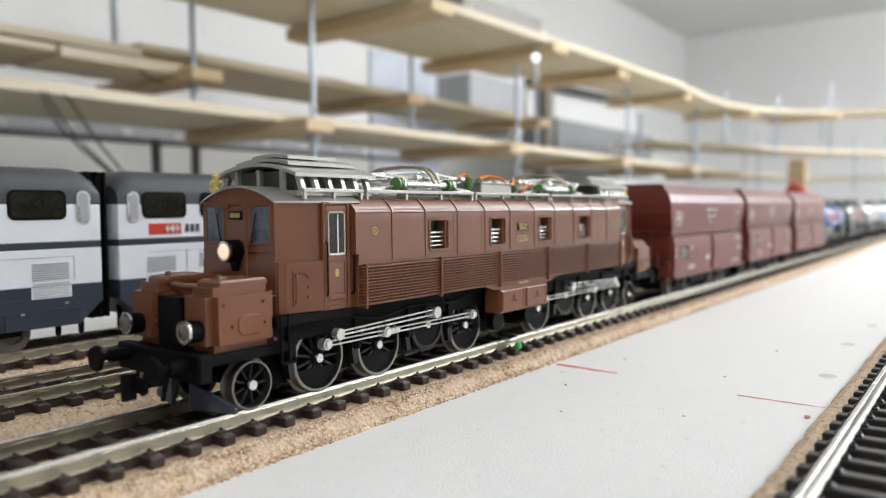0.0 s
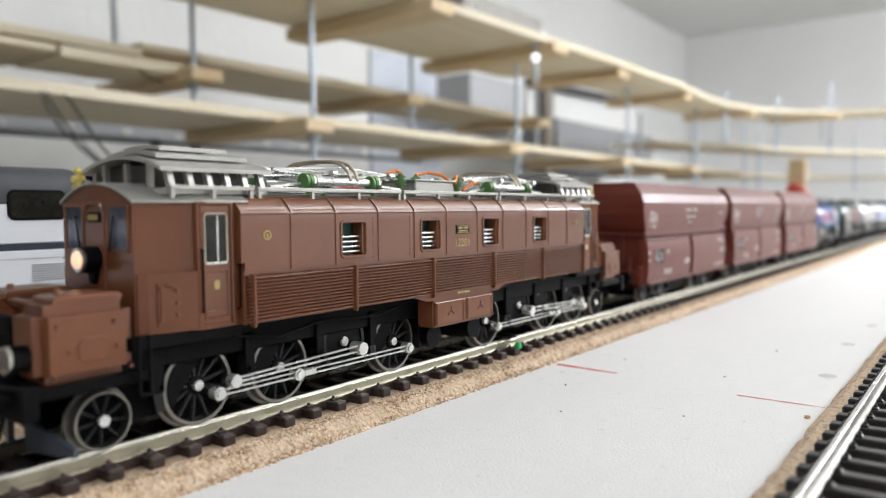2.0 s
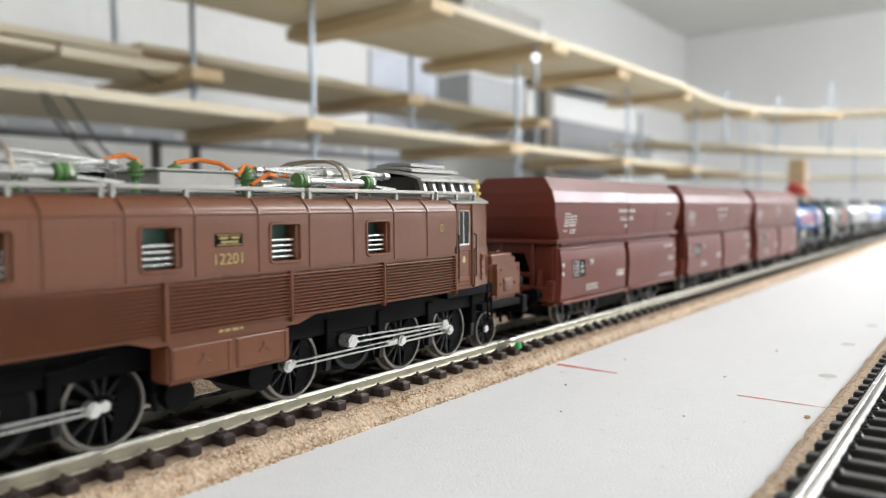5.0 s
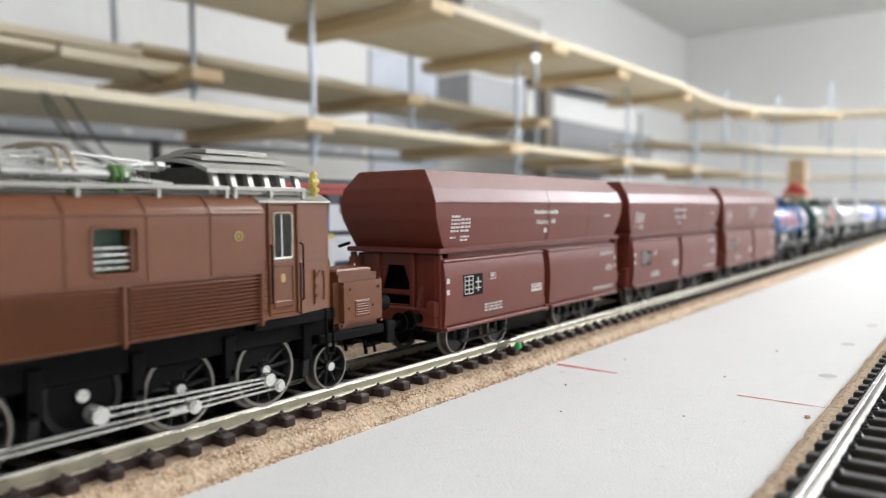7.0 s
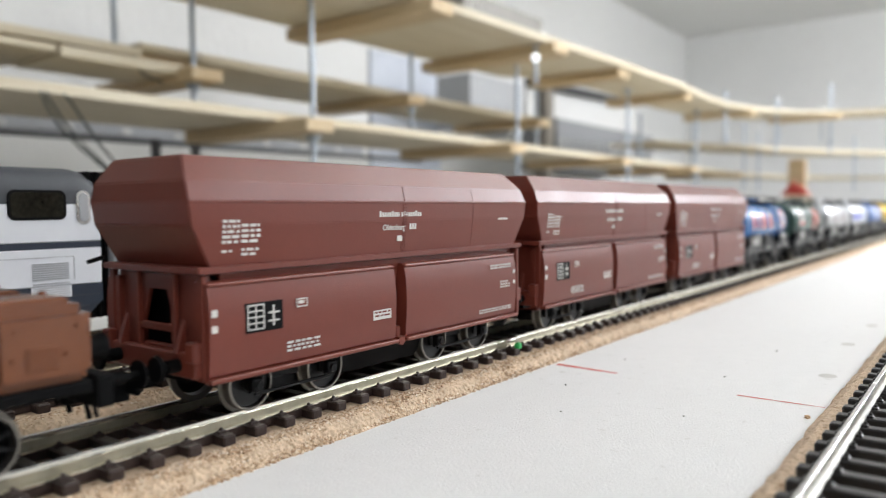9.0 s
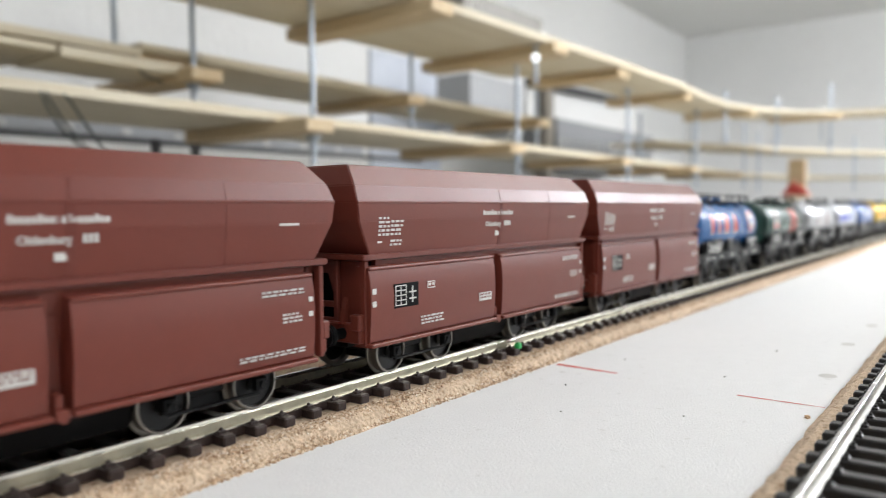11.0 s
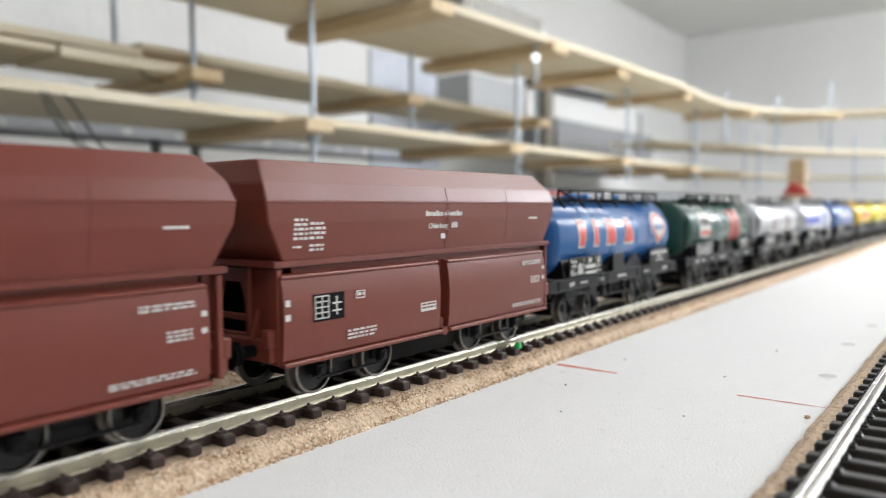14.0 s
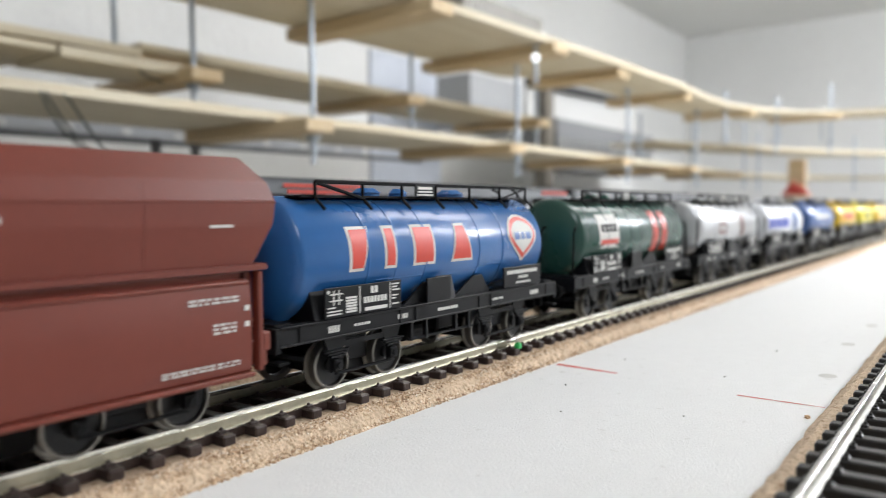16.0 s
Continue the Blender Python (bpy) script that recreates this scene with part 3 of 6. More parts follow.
def locomotive():
    """Twin-bogie electric engine with low noses, louvred sides and folded current collectors."""
    th = thing("locomotive", "brown model electric locomotive with silver rods", "locomotive", m=pose(0.1890, T1, RAIL))
    W = 16.8
    # long middle body: window band between a lower and an upper part
    slope = [(W, 37.2), (W, 39.5), (16.6, 40.1), (16.1, 40.7), (14.7, 42.1), (14.0, 42.6), (13.2, 42.9)]
    top = [(-y, z) for y, z in slope] + slope[::-1]
    part("upper_body", mprism(B(), top, "x", -71.2, 71.2), "brown", th, "satin brown rounded upper body", smooth=0.5)
    part("lower_body", mprism(B(), [(-W, 18.5), (-W, 30.2), (W, 30.2), (W, 18.5)], "x", -70.4, 70.4), "brown", th)
    wins = [-41, -13.6, 13.6, 41]
    edges = [-71.2] + [v for w in wins for v in (w - 3.7, w + 3.7)] + [71.2]
    for s in (-1, 1):
        for a, b in zip(edges[::2], edges[1::2]):
            part("side_panel", mbox(B(), a, b, s * W, s * (W - 2), 30.2, 37.2), "brown", th)
    part("machine_room", mbox(B(), -69, 69, -12.5, 12.5, 30, 37.4), "interior", th, "grey-green machinery behind the windows")
    for s in (-1, 1):
        for w in wins:
            wf = part("window_frame", rframe(B(), w - 4.3, w + 4.3, 29.5, 37.9, 1.2, 0.7, s * (W - 0.5), s * (W + 0.26)), "brown", th, smooth=0.6)
            for k in range(4):
                part("slat", mrod(B(), (w - 3.6, s * (W - 1.3), 30.9 + 1.1 * k), (w + 3.6, s * (W - 1.3), 30.9 + 1.1 * k), 0.27, 8), "rod", wf, "pale metal guard bar", smooth=0.8)
            part("reveal", mbox(B(), w + 2.9, w + 3.7, s * (W - 3.2), s * (W - 0.3), 30.3, 37.1), "brown", wf)
    for s in (-1, 1):
        for x in (-59, -46.5, -33, -20, -7, 7, 20, 33, 46.5, 59):
            bm = mbox(B(), x - 0.17, x + 0.17, s * W, s * (W + 0.18), 28.2, 39.5)
            mprism(bm, [(s * W, 39.4), (s * (W + 0.26), 39.5), (s * 16.85, 40.15), (s * 16.3, 40.9), (s * 14.9, 42.3), (s * 14.1, 42.85), (s * 13.9, 42.4), (s * 15.9, 40.6)], "x", x - 0.2, x + 0.2)
            part("panel_strip", bm, "brown", th)
        part("belt_strip", mbox(B(), -71.2, 71.2, s * W, s * (W + 0.2), 39.3, 39.6, 0.08), "brown", th)
        part("waist_lip", mbox(B(), -71.4, 71.4, s * (W - 0.1), s * (W + 0.75), 27.9, 28.5, 0.2, 2), "brown", th, smooth=0.6)
        for x in (-33.8, -20.8, 20.8, 33.8):
            bm = B()
            for k in range(9):
                mrod(bm, (x - 1, s * W, 29.5 + k * 1.1), (x - 1, s * (W + 0.2), 29.5 + k * 1.1), 0.19, 6, 0.1)
            tagged(part("rivet_strip", bm, "brown", th), kind="stuff")
    # louvre boxes low on the sides
    for s in (-1, 1):
        for i in range(5):
            x0, x1 = -70 + 28 * i + (0.5 if i else -0.5), -70 + 28 * (i + 1) - (0.5 if i < 4 else -0.5)
            g = part("louvre_panel", mbox(B(), x0 - 0.4, x1 + 0.4, s * (W - 0.6), s * (W + 0.12), 18.6, 27.8), "brown", th)
            slat = mesh_of("slat", mprism(B(), [(s * (W + 0.1), 0.1), (s * (W + 1.0), 0.03), (s * (W + 1.24), 0.07), (s * (W + 1.28), 0.16), (s * (W + 1.12), 0.28), (s * (W + 0.7), 0.45), (s * (W + 0.1), 0.5)], "x", x0, x1), "brown")
            for k in range(13):
                o = new("slat", slat)
                o.parent, o.location = g, (0, 0, (18.95 + 0.685 * k) * MM)
        for i in range(6):
            x = -69.2 + 27.68 * i
            part("louvre_post", mbox(B(), x - 0.4, x + 0.4, s * (W + 0.1), s * (W + 1.5), 18.0, 28.0, 0.2, 2), "brown", th)
        # battery boxes
        bx = part("battery_box", mbox(B(), -13.6, 13.6, s * 12, s * 17.6, 10.2, 17.2, 0.5, 2), "brown", th)
        mb = B()
        for a, b in ((-13, -0.4), (0.4, 13)):
            mbox(mb, a, b, s * 17.5, s * 17.85, 10.9, 16.6, 0.15)
            mid = (a + b) / 2
            for dx in (-1, 1):
                mrod(mb, (mid, s * 17.95, 14.2), (mid + dx * 1.2, s * 17.95, 13.2), 0.18, 5)
            mrod(mb, (mid, s * 17.95, 15.1), (mid, s * 17.95, 14.2), 0.18, 5)
            for dx in (-5.6, 5.6):
                mbox(mb, mid + dx - 0.4, mid + dx + 0.4, s * 17.7, s * 18.0, 11, 16.4, 0.1)
        part("box_door", mb, "brown", bx)
        br = B()
        mprism(br, [(-22, 19.0), (22, 19.0), (16, 17.2), (-16, 17.2)], "y", s * 15.5, s * 17.3)
        part("box_bracket", br, "brown", th)
        lettering(th, scribble(random.Random(3), -3, 3, 17.6, 18.5, 1), s * 17.35, "gold", "lettering")
        # gold plate, crests and number
        pl = part("maker_plate", mbox(B(), -3.0, 3.0, s * W, s * (W + 0.25), 33.6, 35.9, 0.1), "black", th, "small black plate with gold writing")
        lettering(pl, [(-2.7, 2.7, 33.8, 33.95), (-2.7, 2.7, 35.55, 35.7), (-2.2, -0.3, 34.9, 35.3), (0.3, 2.2, 34.9, 35.3), (-1.9, 1.9, 34.2, 34.55)], s * (W + 0.26), "gold")
        for x in (-65, 65):
            cr = ring(B(), s * (W + 0.05) - 0.08, s * (W + 0.05) + 0.08, 0.7, 0.95, 20, 0.02)
            mbox(cr, -0.15, 0.15, s * W - 0.1, s * W + 0.12, -0.4, 0.4)
            cb = part("crest", cr, "gold", th)
            cb.location = (x * MM, 0, 35.3 * MM)
    words("12201", 2.9, "gold", th, 0, -W - 0.05, 30.3)
    # roof deck and gutter walkway
    part("roof_deck", mbox(B(), -70, 70, -13.4, 13.4, 42.7, 43.2), "roofdark", th, "dark grey roof deck")
    for s in (-1, 1):
        for a, b in ((-84, -66), (-65, -22), (-21, 21), (22, 65), (66, 84)):
            bm = mbox(B(), a, b, s * 13.2, s * 14.6, 43.9, 44.7, 0.12)
            n = max(2, round((b - a) / 13))
            for k in range(n + 1):
                x = a + 0.5 + (b - a - 1) * k / n
                mbox(bm, x - 0.35, x + 0.35, s * 13.6, s * 14.4, 42.4, 44.0)
            part("roof_walkway", bm, "roof", th, "pale grey roof walkway")
    # the two ends
    for e in (-1, 1):
        plan = [(e * 91.2, -12), (e * 79, -15), (e * 69.8, -15), (e * 69.8, 15), (e * 79, 15), (e * 91.2, 12)]
        cab = part("cab", mprism(B(), plan, "z", 18.5, 42.0), "brown", th)
        rings, rings2 = [], []
        for x, w in ((91.6, 12.5), (79, 15.5), (69.6, 15.5)):
            up = [(e * x, w * (k / 8 - 1), 42.0 + 3.4 * (1 - (k / 8 - 1) ** 2)) for k in range(17)]
            dn = [(p[0], p[1], p[2] - 0.42) for p in up[::-1]]
            rings.append(up + dn)
            x2, w2 = min(x, 91.1), w - 0.8
            up = [(e * x2, w2 * (k / 8 - 1), 41.6 + 3.4 * (1 - (k / 8 - 1) ** 2)) for k in range(17)]
            rings2.append(up + [(e * x2, w2, 40.5), (e * x2, -w2, 40.5)])
        part("cab_roof", mloft(B(), rings), "roof", th, "pale grey curved cab roof", smooth=0.4)
        part("cab_gable", mloft(B(), rings2), "brown", cab)
        for s in (-1, 1):
            # front windows
            bm = B()
            for a, b, c, d in ((4.1, 4.6, 32.9, 41.3), (10.5, 11.0, 32.9, 41.3), (4.6, 10.5, 40.9, 41.3), (4.6, 10.5, 32.9, 33.4)):
                mbox(bm, e * 91.1, e * 91.55, s * a, s * b, c, d, 0.14)
            fw = part("front_window", bm, "brown", cab)
            part("pane", mbox(B(), e * 91.18, e * 91.3, s * 4.6, s * 10.5, 33.4, 40.9), "cabglass", fw, "reflecting window glass")
            part("wiper", mtube(B(), [(e * 91.7, s * 5.0, 33.0), (e * 91.6, s * 6.6, 39.4)], 0.16, 5), "black", fw, "thin black wiper")
            # side door with window and rails
            bm = B()
            mbox(bm, e * 77.6, e * 71.2, s * 14.8, s * 15.25, 19.4, 41.2, 0.2)
            mbox(bm, e * 76.8, e * 72.0, s * 15.1, s * 15.5, 20.6, 22.0, 0.2)
            for x in (78.2, 70.9):
                mbox(bm, e * (x - 0.3), e * (x + 0.3), s * 14.8, s * 15.6, 19.2, 41.6, 0.15)
            mbox(bm, e * 78.2, e * 70.9, s * 14.8, s * 15.5, 41.2, 41.8, 0.15)
            door = part("cab_door", bm, "brown", cab)
            door.location.x = (e * 1.9 - 0.7) * MM
            part("door_panel", rframe(B(), min(e * 77.1, e * 71.7), max(e * 77.1, e * 71.7), 20.2, 29.3, 0.6, 0.4, s * 15.1, s * 15.48), "brown", door, smooth=0.6)
            part("window_rim", rframe(B(), min(e * 77.0, e * 71.8), max(e * 77.0, e * 71.8), 30.2, 39.8, 0.9, 0.38, s * 15.1, s * 15.5), "railside", door, "thin metal window rim", smooth=0.6)
            bm = B()
            for a, b, c, d in ((72.15, 71.95, 30.6, 39.3), (76.6, 72.0, 30.3, 30.75), (74.2, 73.85, 30.75, 39.2), (76.75, 76.6, 30.6, 39.3)):
                mbox(bm, e * a, e * b, s * 15.2, s * 15.5, c, d, 0.08)
            part("window_frame", bm, "rod", door, "thin silver window bars")
            part("door_badge", rrect(B(), min(e * 74.9, e * 73.7), max(e * 74.9, e * 73.7), 25.6, 27.4, 0.5, s * 15.2, s * 15.32), "gold", door, "small gold badge")
            part("pane", rrect(B(), min(e * 76.5, e * 72.3), max(e * 76.5, e * 72.3), 30.8, 39.2, 0.6, s * 15.2, s * 15.34), "darkglass", door, "dark door glass")
            for x in (80.3, 72.2):
                hr = mtube(B(), [(e * x, s * 15.0, 21.5), (e * x, s * 16.0, 22), (e * x, s * 16.0, 33), (e * x, s * 15.0, 33.4)], 0.2)
                part("handrail", hr, "black", cab)
            # low locker ahead of the door
            lk = part("locker", mloft(B(), [[(e * 91.0, s * 11.5, z), (e * 80.0, s * 14.0, z), (e * 80.0, s * 15.7, z), (e * 89.5, s * 13.4, z), (e * 91.0, s * 12.6, z)] for z in (18.8, 29.4)]), "brown", cab)
            part("locker_hatch", mloft(B(), [[(e * 88.2, s * 13.4, z), (e * 84.4, s * 14.32, z), (e * 84.4, s * 14.97, z), (e * 88.2, s * 14.05, z)] for z in (20.2, 27.6)]), "brown", lk)
            rim = B()
            for x, z in ((87.6, 21.2), (87.6, 26.6), (84.8, 22.0), (84.8, 24.0), (84.8, 26.2)):
                yy = 14.05 + (88.2 - x) * 0.243
                mrod(rim, (e * x, s * (yy - 0.2), z), (e * x, s * (yy + 0.35), z), 0.42, 8)
            mtube(rim, [(e * 87.0, s * 14.4, 27.2), (e * 86.0, s * 14.65, 27.2), (e * 85.4, s * 14.8, 26.6), (e * 84.6, s * 15.0, 26.6)], 0.28, 6)
            mtube(rim, [(e * 87.6, s * 14.3, 20.8), (e * 87.6, s * 14.3, 27.0)], 0.2, 6)
            part("hatch_hinge", rim, "brown", lk)
            # nose halves
            nz = mbox(B(), e * 108.2, e * 92.3, s * 4.0, s * 13.9, 13.0, 25.6, 1.7, 4)
            nb = part("nose", nz, "brown", th, smooth=0.7)
            part("nose_lid", mloft(B(), [[(e * (99.2 + a * f), s * (8.5 + b * f), z) for a, b in ((5.6, -3.6), (5.6, 3.6), (-5.6, 3.6), (-5.6, -3.6))] for f, z in ((1.0, 25.5), (1.0, 26.3), (0.9, 26.75), (0.3, 27.2))]), "brown", nb)
            part("lid_knob", mrod(B(), (e * 102.5, s * 8.5, 26.6), (e * 102.5, s * 8.5, 27.6), 0.8, 12, 0.5), "brown", nb, smooth=0.8)
            if e < 0:
                part("nose_plate", rrect(B(), -102.2, -96.6, 16.0, 20.0, 1.6, s * 13.8, s * 14.12), "brown", nb, smooth=0.5)
            else:
                part("nose_vent", mbox(B(), 97.4, 102.2, s * 13.8, s * 14.05, 15.8, 19.6, 0.1), "brown", nb)
                for k in range(6):
                    part("vent_slat", mbox(B(), 97.7, 101.9, s * 14.0, s * 14.25, 16.1 + 0.58 * k, 16.4 + 0.58 * k, 0.08), "brown", nb)
            part("nose_seam", mbox(B(), e * 106.3, e * 93.0, s * 13.8, s * 13.98, 22.9, 23.1), "brown", nb)
            hd = B()
            for x, z in ((105.3, 22.2), (96.0, 22.2), (105.9, 14.3), (93.4, 14.3), (103.4, 18.0), (95.6, 18.0)):
                mrod(hd, (e * x, s * 13.8, z), (e * x, s * 14.3, z), 0.35, 8)
            part("latch", hd, "brown", nb)
            # lower headlamps
            ly = s * 9.9
            hl = part("headlamp", mrod(B(), (e * 107.8, ly, 17.4), (e * 111.0, ly, 17.6), 2.0, 18, 2.3), "black", th, smooth=0.7)
            part("lamp_rim", mrod(B(), (e * 110.8, ly, 17.6), (e * 111.5, ly, 17.6), 2.2, 20), "chrome" if e < 0 else "black", hl, smooth=0.7)
            part("lens", mrod(B(), (e * 111.4, ly, 17.6), (e * 111.8, ly, 17.6), 1.7, 20, 1.2), "lens" if e < 0 else "darkglass", hl, smooth=0.7)
            # brake block, steps and sand pipe near the end wheels
            part("step", mtube(B(), [(e * 91, s * 14.5, 19), (e * 91, s * 14.8, 9), (e * 89, s * 14.8, 9), (e * 89, s * 14.5, 19)], 0.35), "black", th)
        part("nose_channel", mbox(B(), e * 106.5, e * 92.3, -4.1, 4.1, 13, 22.5, 0.4), "brown", th)
        part("nose_gangway", mbox(B(), e * 108.0, e * 106.4, -3.9, 3.9, 13.2, 23.4, 0.2), "black", th, "black end flap between the nose halves")
        rb = mtube(B(), [(e * 104, -4.4, 25.2), (e * 104, 0, 25.0), (e * 104, 4.4, 25.2)], 0.7, 8)
        mtube(rb, [(e * 97, -4.4, 25.2), (e * 97, 0, 25.0), (e * 97, 4.4, 25.2)], 0.7, 8)
        part("nose_pipe", rb, "brown", th)
        # upper headlamp, number board
        tl = part("headlamp", mrod(B(), (e * 91, 0, 31.6), (e * 94.2, 0, 31.6), 2.4, 18), "black", th, smooth=0.7)
        mbx = mprism(B(), [(-1.8, 30.5), (1.8, 30.5), (0.5, 27.2), (-0.5, 27.2)], "x", e * 91.4, e * 92.4)
        part("lamp_bracket", mbx, "black", tl)
        part("lamp_rim", mrod(B(), (e * 94.0, 0, 31.6), (e * 94.9, 0, 31.6), 2.15, 20), "chrome", tl, smooth=0.7)
        part("lens", mrod(B(), (e * 94.8, 0, 31.6), (e * 95.3, 0, 31.6), 1.75, 20, 1.2), "lamp" if e < 0 else "lens", tl, "glowing warm headlamp glass" if e < 0 else "", smooth=0.7)
        part("end_door", mbox(B(), e * 91.0, e * 91.45, -3.1, 3.1, 20, 41.6, 0.15), "brown", cab)
        nbd = part("number_board", mbox(B(), e * 91.4, e * 91.75, -2.1, 2.1, 38.2, 40.0, 0.1), "black", cab, "small black number board with gold bars")
        gbars = B()
        for k in range(5):
            mbox(gbars, e * 91.7, e * 91.82, -1.6 + 0.68 * k, -1.15 + 0.68 * k, 38.6, 39.6)
        part("gold_bar", gbars, "gold", nbd)
        part("lamp_arch", mtube(B(), [(e * 91.6, -3.0, 40.4), (e * 91.7, -2.4, 41.5), (e * 91.7, 2.4, 41.5), (e * 91.6, 3.0, 40.4)], 0.3), "brown", cab)
        part("front_bead", mtube(B(), [(e * 91.3, -12.0, 31.4), (e * 91.5, 12.0, 31.4)], 0.12, 5), "brown", cab)
        # horn on the roof
        h = -e * 10.2
        hn = mrod(B(), (e * 89.0, h, 42.5), (e * 89.0, h, 45.5), 0.75, 10, 0.55)
        mrod(hn, (e * 89.1, h, 45.2), (e * 88.8, h, 48.0), 0.6, 10, 0.8)
        mrod(hn, (e * 89.1, h, 47.6), (e * 88.9, h, 48.5), 0.9, 10, 0.5)
        mrod(hn, (e * 88.8, h - 1.3, 44.4), (e * 89.0, h + 1.2, 44.8), 0.55, 10, 0.75)
        mrod(hn, (e * 90.1, h, 46.3), (e * 88.0, h, 46.4), 0.6, 10, 0.8)
        part("whistle", hn, "yellow", th, "small yellow roof whistle", smooth=0.6)
        # louvred roof cowl: deck, slanted struts, three stacked lids
        cw = part("roof_cowl", mbox(B(), e * 84.3, e * 61.5, -13.0, 13.0, 43.0, 44.3, 0.2), "roof", th, "pale grey louvred roof cowl")
        part("cowl_core", mbox(B(), e * 82.0, e * 63.5, -9.4, 9.4, 44.0, 48.6), "roofdark", cw)
        for s in (-1, 1):
            for k in range(6):
                x = 83.0 - 4.0 * k
                part("strut", mloft(B(), [[(e * (x - 0.55), s * y, z), (e * (x + 0.55), s * y, z), (e * (x + 0.55), s * (y - 1.3), z), (e * (x - 0.55), s * (y - 1.3), z)] for y, z in ((13.6, 44.2), (12.4, 47.6))]), "roof", cw)
        for y in (-7.5, 0, 7.5):
            part("strut", mbox(B(), e * 84.1, e * 83.1, y - 0.5, y + 0.5, 44, 48.9), "roof", cw)
        for w, x0, x1, z, drop in ((13.6, 85.4, 60.8, 50.4, 2.5), (8.8, 83.2, 63.0, 51.5, 1.0), (6.0, 80.8, 66.0, 52.6, 0.5)):
            rings = []
            for x in (x0, x1):
                up = [(e * x, w * (k / 6 - 1), z - drop * abs(k / 6 - 1) ** 2) for k in range(13)]
                rings.append(up + [(p[0], p[1], p[2] - 0.75) for p in up[::-1]])
            part("cowl_lid", mloft(B(), rings), "roof", cw, smooth=0.4)
        # folded current collector
        c = e * 36.0
        pan = part("current_collector", mtube(B(), [(c - 21, -8.4, 44.6), (c + 21, -8.4, 44.6), (c + 21, 8.4, 44.6), (c - 21, 8.4, 44.6), (c - 21, -8.4, 44.6)], 0.45), "chrome", th, "silver folded roof current collector")
        for s in (-1, 1):
            part("air_cylinder", mrod(B(), (c - 8.5, s * 8.6, 46.4), (c + 8.5, s * 8.6, 46.4), 0.95, 14), "rod", pan, smooth=0.6)
            for x in (c - 10.5, c + 10.5):
                ib = B()
                for k in range(3):
                    mrod(ib, (x - 1.6 + k * 1.1, s * 8.6, 46.4), (x - 0.9 + k * 1.1, s * 8.6, 46.4), 1.75, 16)
                mrod(ib, (x - 1.5, s * 8.6, 46.4), (x + 1.5, s * 8.6, 46.4), 1.2, 12)
                mrod(ib, (x, s * 8.6, 43.1), (x, s * 8.6, 45.2), 0.7, 8)
                part("insulator", ib, "green", pan, "green ribbed insulator", smooth=0.6)
                part("insulator_clamp", mrod(B(), (x + 0.2, s * 8.6, 46.4), (x + 0.8, s * 8.6, 46.4), 1.85, 14), "chrome", pan)
            lat = B()
            mtube(lat, [(c - 21, s * 8.2, 45.0), (c + 19, s * 5.5, 48.8)], 0.42)
            mtube(lat, [(c + 21, s * 8.2, 45.0), (c - 18, s * 5.5, 48.9)], 0.42)
            mtube(lat, [(c - 21, s * 6.0, 47.4), (c + 4, s * 5.0, 48.6), (c + 21, s * 4.0, 47.6)], 0.34)
            mtube(lat, [(c + 19, s * 5.5, 48.8), (c + 2, s * 7.0, 50.0), (c - 18, s * 5.5, 48.9)], 0.34)
            for x in (c - 20, c + 20, c):
                mrod(lat, (x - 0.8, s * 5.8, 48.4), (x + 0.8, s * 5.8, 48.4), 0.9, 8)
            part("lattice_arm", lat, "rod", pan, smooth=0.6)
        cx = B()
        for k in range(6):
            x = c - 16 + 6.4 * k
            mtube(cx, [(x, -5.6, 48.6), (x + 6.4, 5.6, 48.4)], 0.28)
            mtube(cx, [(x, 5.6, 48.6), (x + 6.4, -5.6, 48.4)], 0.28)
        part("lattice_brace", cx, "rod", pan)
        for dx in (-1.1, 1.1):
            arc = [(c + dx, -12.5, 46.6), (c + dx, -11.6, 48.6), (c + dx, -9.6, 50.3), (c + dx, -6.5, 51.2), (c + dx, 0, 51.5), (c + dx, 6.5, 51.2), (c + dx, 9.6, 50.3), (c + dx, 11.6, 48.6), (c + dx, 12.5, 46.6)]
            part("collector_bow", mloft(B(), swept(arc, 0.4)), "bow", pan, "brown-tinted contact bow", smooth=0.8)
        # bogie frame, buffer beam, plough
        fr = B()
        mbox(fr, e * 92.5, e * 12, -11.6, 11.6, 12.5, 18.6, 0.3)
        mbox(fr, e * 92.0, e * 70, -14.6, 14.6, 16.4, 18.6, 0.2)
        mbox(fr, e * 109.0, e * 88, -13.6, 13.6, 11.0, 13.1, 0.3)
        mbox(fr, e * 92, e * 14, -7.6, 7.6, 3.0, 13)
        for x in (86, 66, 47, 30, 12):
            mbox(fr, e * (x - 1.2), e * (x + 1.2), -12.2, 12.2, 8, 16, 0.2)
        part("bogie_frame", fr, "black", th, "matt black bogie frame")
        bb = mbox(B(), e * 111.0, e * 108.2, -14.0, 14.0, 8.2, 13.6, 0.3)
        for s in (-1, 1):
            mrod(bb, (e * 111, s * 3.5, 9), (e * 112, s * 3.5, 4), 0.5, 6)
            mrod(bb, (e * 110.5, s * 7, 9), (e * 111.5, s * 7, 5), 0.4, 6)
        part("buffer_beam", bb, "black", th)
